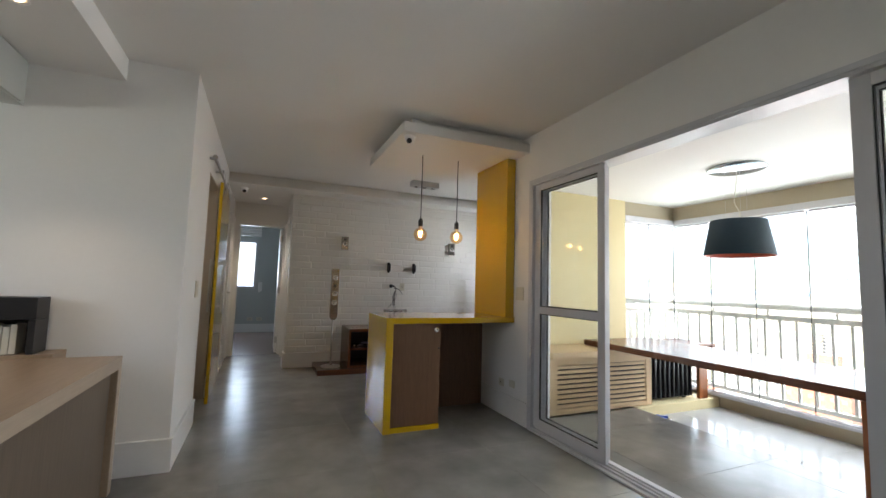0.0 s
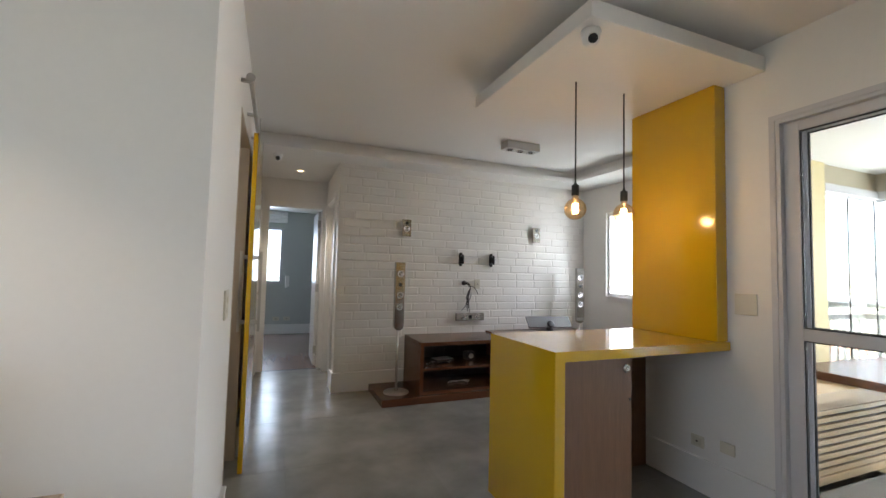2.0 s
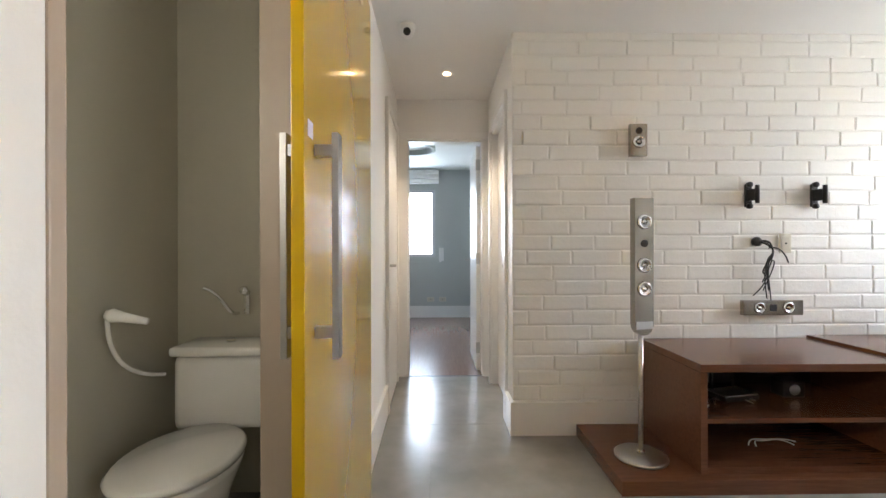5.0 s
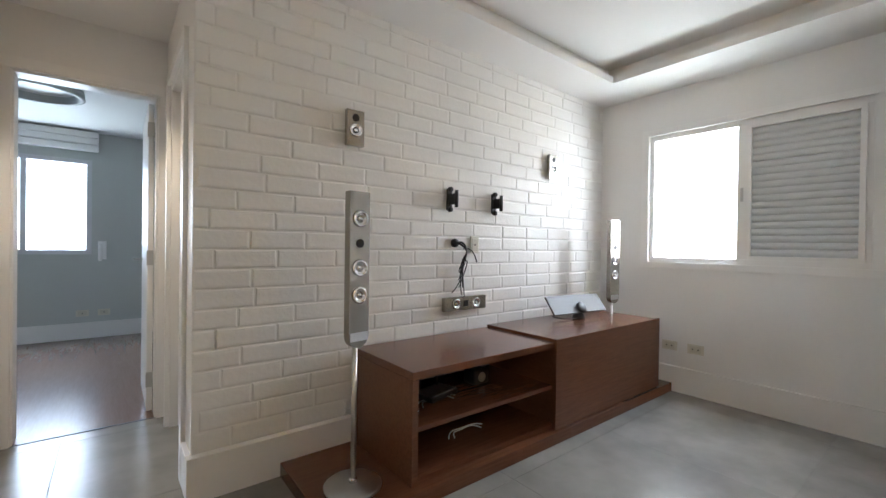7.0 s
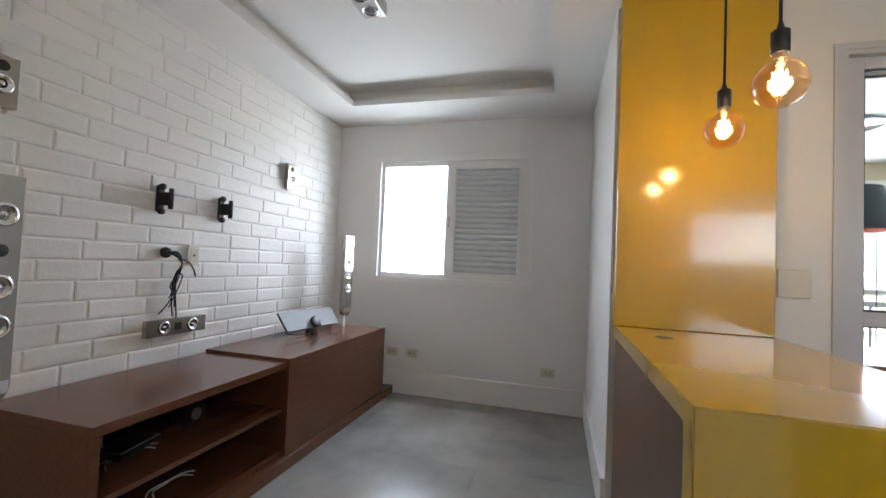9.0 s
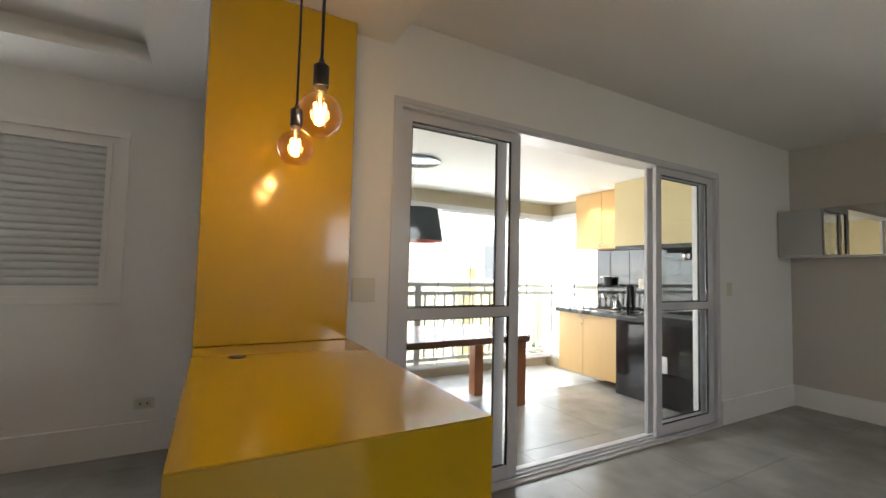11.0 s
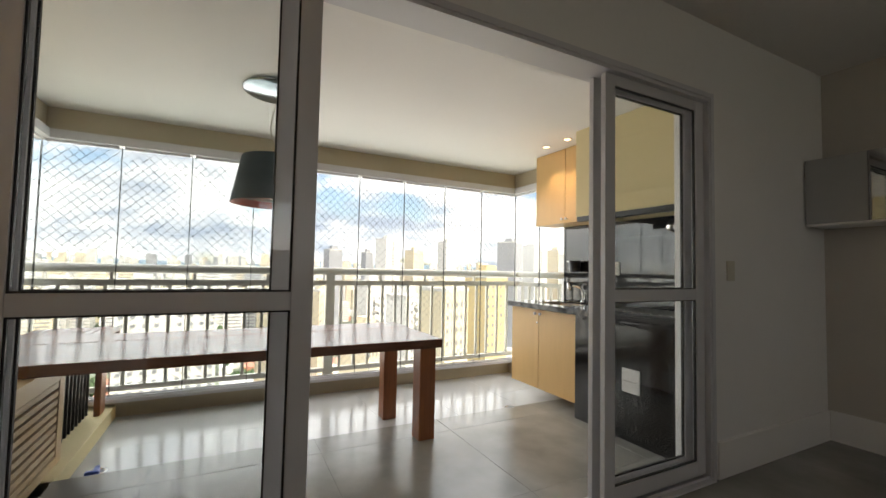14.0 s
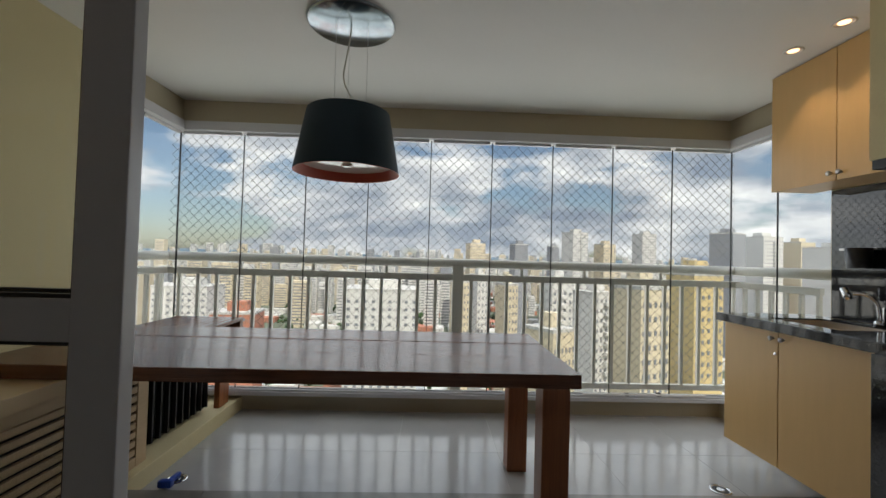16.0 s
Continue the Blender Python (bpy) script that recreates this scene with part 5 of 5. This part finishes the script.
tower(1140, 1232, 512, 88, 1, "beige apartment tower with plain square windows", bays=5, single=True)
tower(1236, 1330, 488, 112, 2, "yellow apartment tower with flat roof", bays=5, single=True)
tower(1062, 1136, 520, 128, 0, "white apartment tower with balconies", bays=5, single=True, balconies=True)
tower(1000, 1056, 500, 150, 0, "white apartment tower with rows of windows", bays=4, single=True, balconies=True)
tower(846, 872, 500, 170, 1, "narrow beige apartment tower", bays=3, single=True)
tower(876, 905, 488, 190, 0, "slender white apartment tower", bays=3, single=True)
tower(925, 958, 505, 160, 1, "beige apartment tower with rows of windows", bays=4, single=True)
tower(1035, 1082, 412, 420, 0, "tall white apartment tower on the skyline", bays=7, balconies=True)
tower(1165, 1206, 415, 450, 0, "tall pale apartment tower on the skyline", bays=6)
tower(1094, 1132, 433, 430, 1, "beige apartment tower on the skyline", bays=6)
tower(940, 974, 433, 390, 3, "grey glass apartment tower on the skyline", bays=6)
tower(860, 898, 431, 400, 1, "beige apartment tower on the skyline", bays=6)
tower(1008, 1030, 437, 480, 3, "grey apartment tower on the skyline", bays=5)
tower(1308, 1370, 414, 310, 3, "grey apartment tower on the skyline", bays=8)
tower(1372, 1440, 420, 330, 0, "white apartment tower on the skyline", bays=8, balconies=True)
tower(1446, 1500, 430, 340, 1, "beige apartment tower on the skyline", bays=7)
tower(645, 782, 512, 165, 0, "broad low white building", bays=9, single=True)
tower(420, 500, 552, 150, 4, "reddish brick building with flat roof", bays=6, single=True)
tower(318, 416, 505, 205, 0, "broad white apartment building", bays=8)
tower(150, 250, 490, 215, 0, "broad white apartment building", bays=8)
tower(985, 1062, 585, 98, 1, "low beige building with flat roof", bays=6, single=True)
tower(250, 300, 470, 330, 1, "beige apartment tower over low roofs", bays=6)
tower(520, 536, 436, 900, 3, "slim distant grey tower on the skyline", bays=4)
tower(430, 446, 432, 950, 0, "slim distant white tower on the skyline", bays=4)
tower(1500, 1600, 440, 260, 0, "white apartment tower over low roofs", bays=8)
tower(-250, -120, 440, 300, 0, "white apartment tower over low roofs", bays=8)
tower(-60, 20, 452, 330, 1, "beige apartment tower over low roofs", bays=7)
tower(60, 110, 448, 420, 0, "white apartment tower over low roofs", bays=6)

for name, mats, count, seed, hmax in (("far_buildings_pale", 0, 900, 11, 46), ("far_buildings_beige", 1, 650, 12, 42), ("far_buildings_grey", 3, 260, 13, 48), ("low_roofs_red", 4, 420, 14, 7), ("low_roofs_pale", 0, 700, 15, 8)):
    rg = random.Random(seed)
    verts, faces = [], []
    for _ in range(count):
        low = hmax < 10
        d = (140 + 900 * rg.random() ** 1.2) if low else (430 + 1900 * rg.random() ** 0.8)
        a = radians(rg.uniform(-62, 62))
        cx, cy = EYE_X + d * math.cos(a), EYE_Y + d * math.sin(a)
        sx, sy = rg.uniform(7, 16), rg.uniform(8, 22)
        if low:
            sx, sy, hh = rg.uniform(6, 22), rg.uniform(8, 26), rg.uniform(4, hmax)
        else:
            hh = rg.uniform(24, 70) if d < 1000 or rg.random() < 0.7 else rg.uniform(70, 104)
        i = len(verts)
        verts += [(cx + u * sx, cy + v * sy / 2, GZ + z) for z in (0, hh) for u, v in ((0, -1), (1, -1), (1, 1), (0, 1))]
        faces += [(i, i + 1, i + 5, i + 4), (i + 1, i + 2, i + 6, i + 5), (i + 2, i + 3, i + 7, i + 6), (i + 3, i, i + 4, i + 7), (i + 4, i + 5, i + 6, i + 7)]
        if not low:
            for k in range(1, int(hh / 3.2)):
                z = GZ + k * 3.2
                j = len(verts)
                verts += [(cx - 0.06, cy - sy * 0.44, z), (cx - 0.06, cy + sy * 0.44, z), (cx - 0.06, cy + sy * 0.44, z + 1.2), (cx - 0.06, cy - sy * 0.44, z + 1.2)]
                faces.append((j, j + 3, j + 2, j + 1))
    me = bpy.data.meshes.new(name)
    me.from_pydata(verts, [], faces)
    me.materials.append(PLASTER[mats])
    me.materials.append(PANE)
    idx = []
    for p in me.polygons:
        idx.append(1 if (max(me.vertices[v].co.x for v in p.vertices) - min(me.vertices[v].co.x for v in p.vertices) < 0.001 and p.area < 40 and hmax > 10) else 0)
    me.polygons.foreach_set("material_index", idx)
    ob = new("_".join(name.split("_")[:2]), me)
    tagged(ob, "dense spread of distant city buildings" if hmax > 10 else "low roofs of the city between the towers", "buildings", kind="stuff")

rg = random.Random(21)
verts, faces = [], []
for _ in range(700):
    d = 110 + 1100 * rg.random() ** 1.4
    a = radians(rg.uniform(-58, 58))
    cx, cy, r = EYE_X + d * math.cos(a), EYE_Y + d * math.sin(a), rg.uniform(2.5, 6)
    for _ in range(7):
        ox, oy, oz, q = rg.uniform(-r, r), rg.uniform(-r, r), rg.uniform(0.3, 1.5) * r, r * rg.uniform(0.35, 0.7)
        i = len(verts)
        c = (cx + ox, cy + oy, GZ + oz)
        verts += [(c[0] + q * u * rg.uniform(0.7, 1.2), c[1] + q * v * rg.uniform(0.7, 1.2), c[2] + q * w * rg.uniform(0.7, 1.2)) for u, v, w in ((1, 0, 0), (0, 1, 0), (-1, 0, 0), (0, -1, 0), (0, 0, 1), (0, 0, -1))]
        faces += [(i, i + 1, i + 4), (i + 1, i + 2, i + 4), (i + 2, i + 3, i + 4), (i + 3, i, i + 4), (i + 1, i, i + 5), (i + 2, i + 1, i + 5), (i + 3, i + 2, i + 5), (i, i + 3, i + 5)]
me = bpy.data.meshes.new("city_trees")
me.from_pydata(verts, [], faces)
me.materials.append(LEAVES)
tagged(new("city_trees", me), "scattered green trees between the city buildings", "trees", kind="stuff")
# Distance haze is put into the hills' base colour as a blue tint.
HILL = material("haze_tinted_hills", (0.10, 0.15, 0.19), 0.9, grain=0.1, grain_scale=0.01, stain=0.2, stain_scale=0.002)
verts, faces = [], []
for k in range(121):
    a = radians(-75 + 150 * k / 120)
    hh = 60 + 40 * noise.noise(Vector((k * 0.09, 3.1, 0))) + 18 * noise.noise(Vector((k * 0.4, 1.1, 0)))
    verts += [(3300 * math.cos(a), 3300 * math.sin(a), GZ), (3600 * math.cos(a), 3600 * math.sin(a), GZ + max(30, hh) + 30), (4300 * math.cos(a), 4300 * math.sin(a), GZ)]
for k in range(120):
    i = 3 * k
    faces += [(i, i + 1, i + 4, i + 3), (i + 1, i + 2, i + 5, i + 4)]
me = bpy.data.meshes.new("hills")
me.from_pydata(verts, [], faces)
me.materials.append(HILL)
tagged(new("hills", me), "low hills along the horizon, tinted blue for haze", "hills", kind="structure")

# ---- pieces: floor tiles and bricks ----
def tiles(parent, x_at, y_at, size, x0, x1, y0, y1, top, mat, gap=0.001):
    made = {}
    nx0, ny0 = math.floor((x0 - x_at) / size), math.floor((y0 - y_at) / size)
    k = nx0
    while x_at + k * size < x1:
        j = ny0
        while y_at + j * size < y1:
            a, b = max(x0, x_at + k * size) + gap, min(x1, x_at + (k + 1) * size) - gap
            c, d = max(y0, y_at + j * size) + gap, min(y1, y_at + (j + 1) * size) - gap
            key = (round(b - a, 3), round(d - c, 3))
            if key[0] > 0.01 and key[1] > 0.01:
                if key not in made:
                    o = part("tile", box(0, key[0], 0, key[1], -0.0075, 0.0, 0.0008), mat, parent)
                    made[key] = o.data
                else:
                    o = new("tile", made[key])
                    o.parent = parent
                o.location = (a, c, top)
            j += 1
        k += 1


tiles(bpy.data.objects["floor"], 0.175, 6.03, 0.90, -3.2, 4.01, -0.85, 7.953, 0.0, FLOOR)
tiles(bpy.data.objects["balcony_floor"], 4.01, 2.47, 0.64, 2.70, 5.33, -0.10, 4.235, BF, BALCONY_FLOOR)

brick_wall = bpy.data.objects["wall_brick"]
rb = random.Random(5)
meshes = []
for v in range(8):
    bm = bmesh.new()
    L, Hh = 0.2785, 0.0875
    rows = []
    for inset, depth in ((0.0, 0.0), (0.003, -0.0065), (0.007, -0.0115), (0.015, -0.013)):
        ring = []
        for u, w in ((0, 0), (0.33, 0), (0.66, 0), (1, 0), (1, 0.5), (1, 1), (0.66, 1), (0.33, 1), (0, 1), (0, 0.5)):
            jx, jz = rb.uniform(-0.0022, 0.0022), rb.uniform(-0.0022, 0.0022)
            ring.append(bm.verts.new((inset + u * (L - 2 * inset) + jx, depth + (rb.uniform(-0.0007, 0.0007) if depth else 0), inset + w * (Hh - 2 * inset) + jz)))
        rows.append(ring)
    for a, b in zip(rows, rows[1:]):
        for k in range(10):
            bm.faces.new((a[k], a[(k + 1) % 10], b[(k + 1) % 10], b[k]))
    bm.faces.new(rows[3])
    bmesh.ops.recalc_face_normals(bm, faces=bm.faces)
    me = bpy.data.meshes.new("brick")
    bm.to_mesh(me)
    bm.free()
    me.materials.append(BRICK_PAINT)
    meshes.append(me)
course, z, row = 0.0925, 0.207, 0
while z < LOW - 0.02:
    x = 0.682 - (0.115, 0.255, 0.03, 0.18, 0.07, 0.21)[row % 6]
    while x < 4.008:
        long = 0.2785 + rb.uniform(-0.028, 0.028)
        a, b = max(x, 0.682), min(x + long, 4.008)
        if b - a > 0.03:
            o = new("brick", rb.choice(meshes))
            o.parent = brick_wall
            o.location = (a, 6.79 - rb.uniform(0, 0.002), z + rb.uniform(-0.001, 0.001))
            o.scale = ((b - a) / 0.2785, rb.uniform(0.24, 0.46), min(1.0, (LOW - z) / 0.0875))
        x += long + 0.006
    z += course
    row += 1
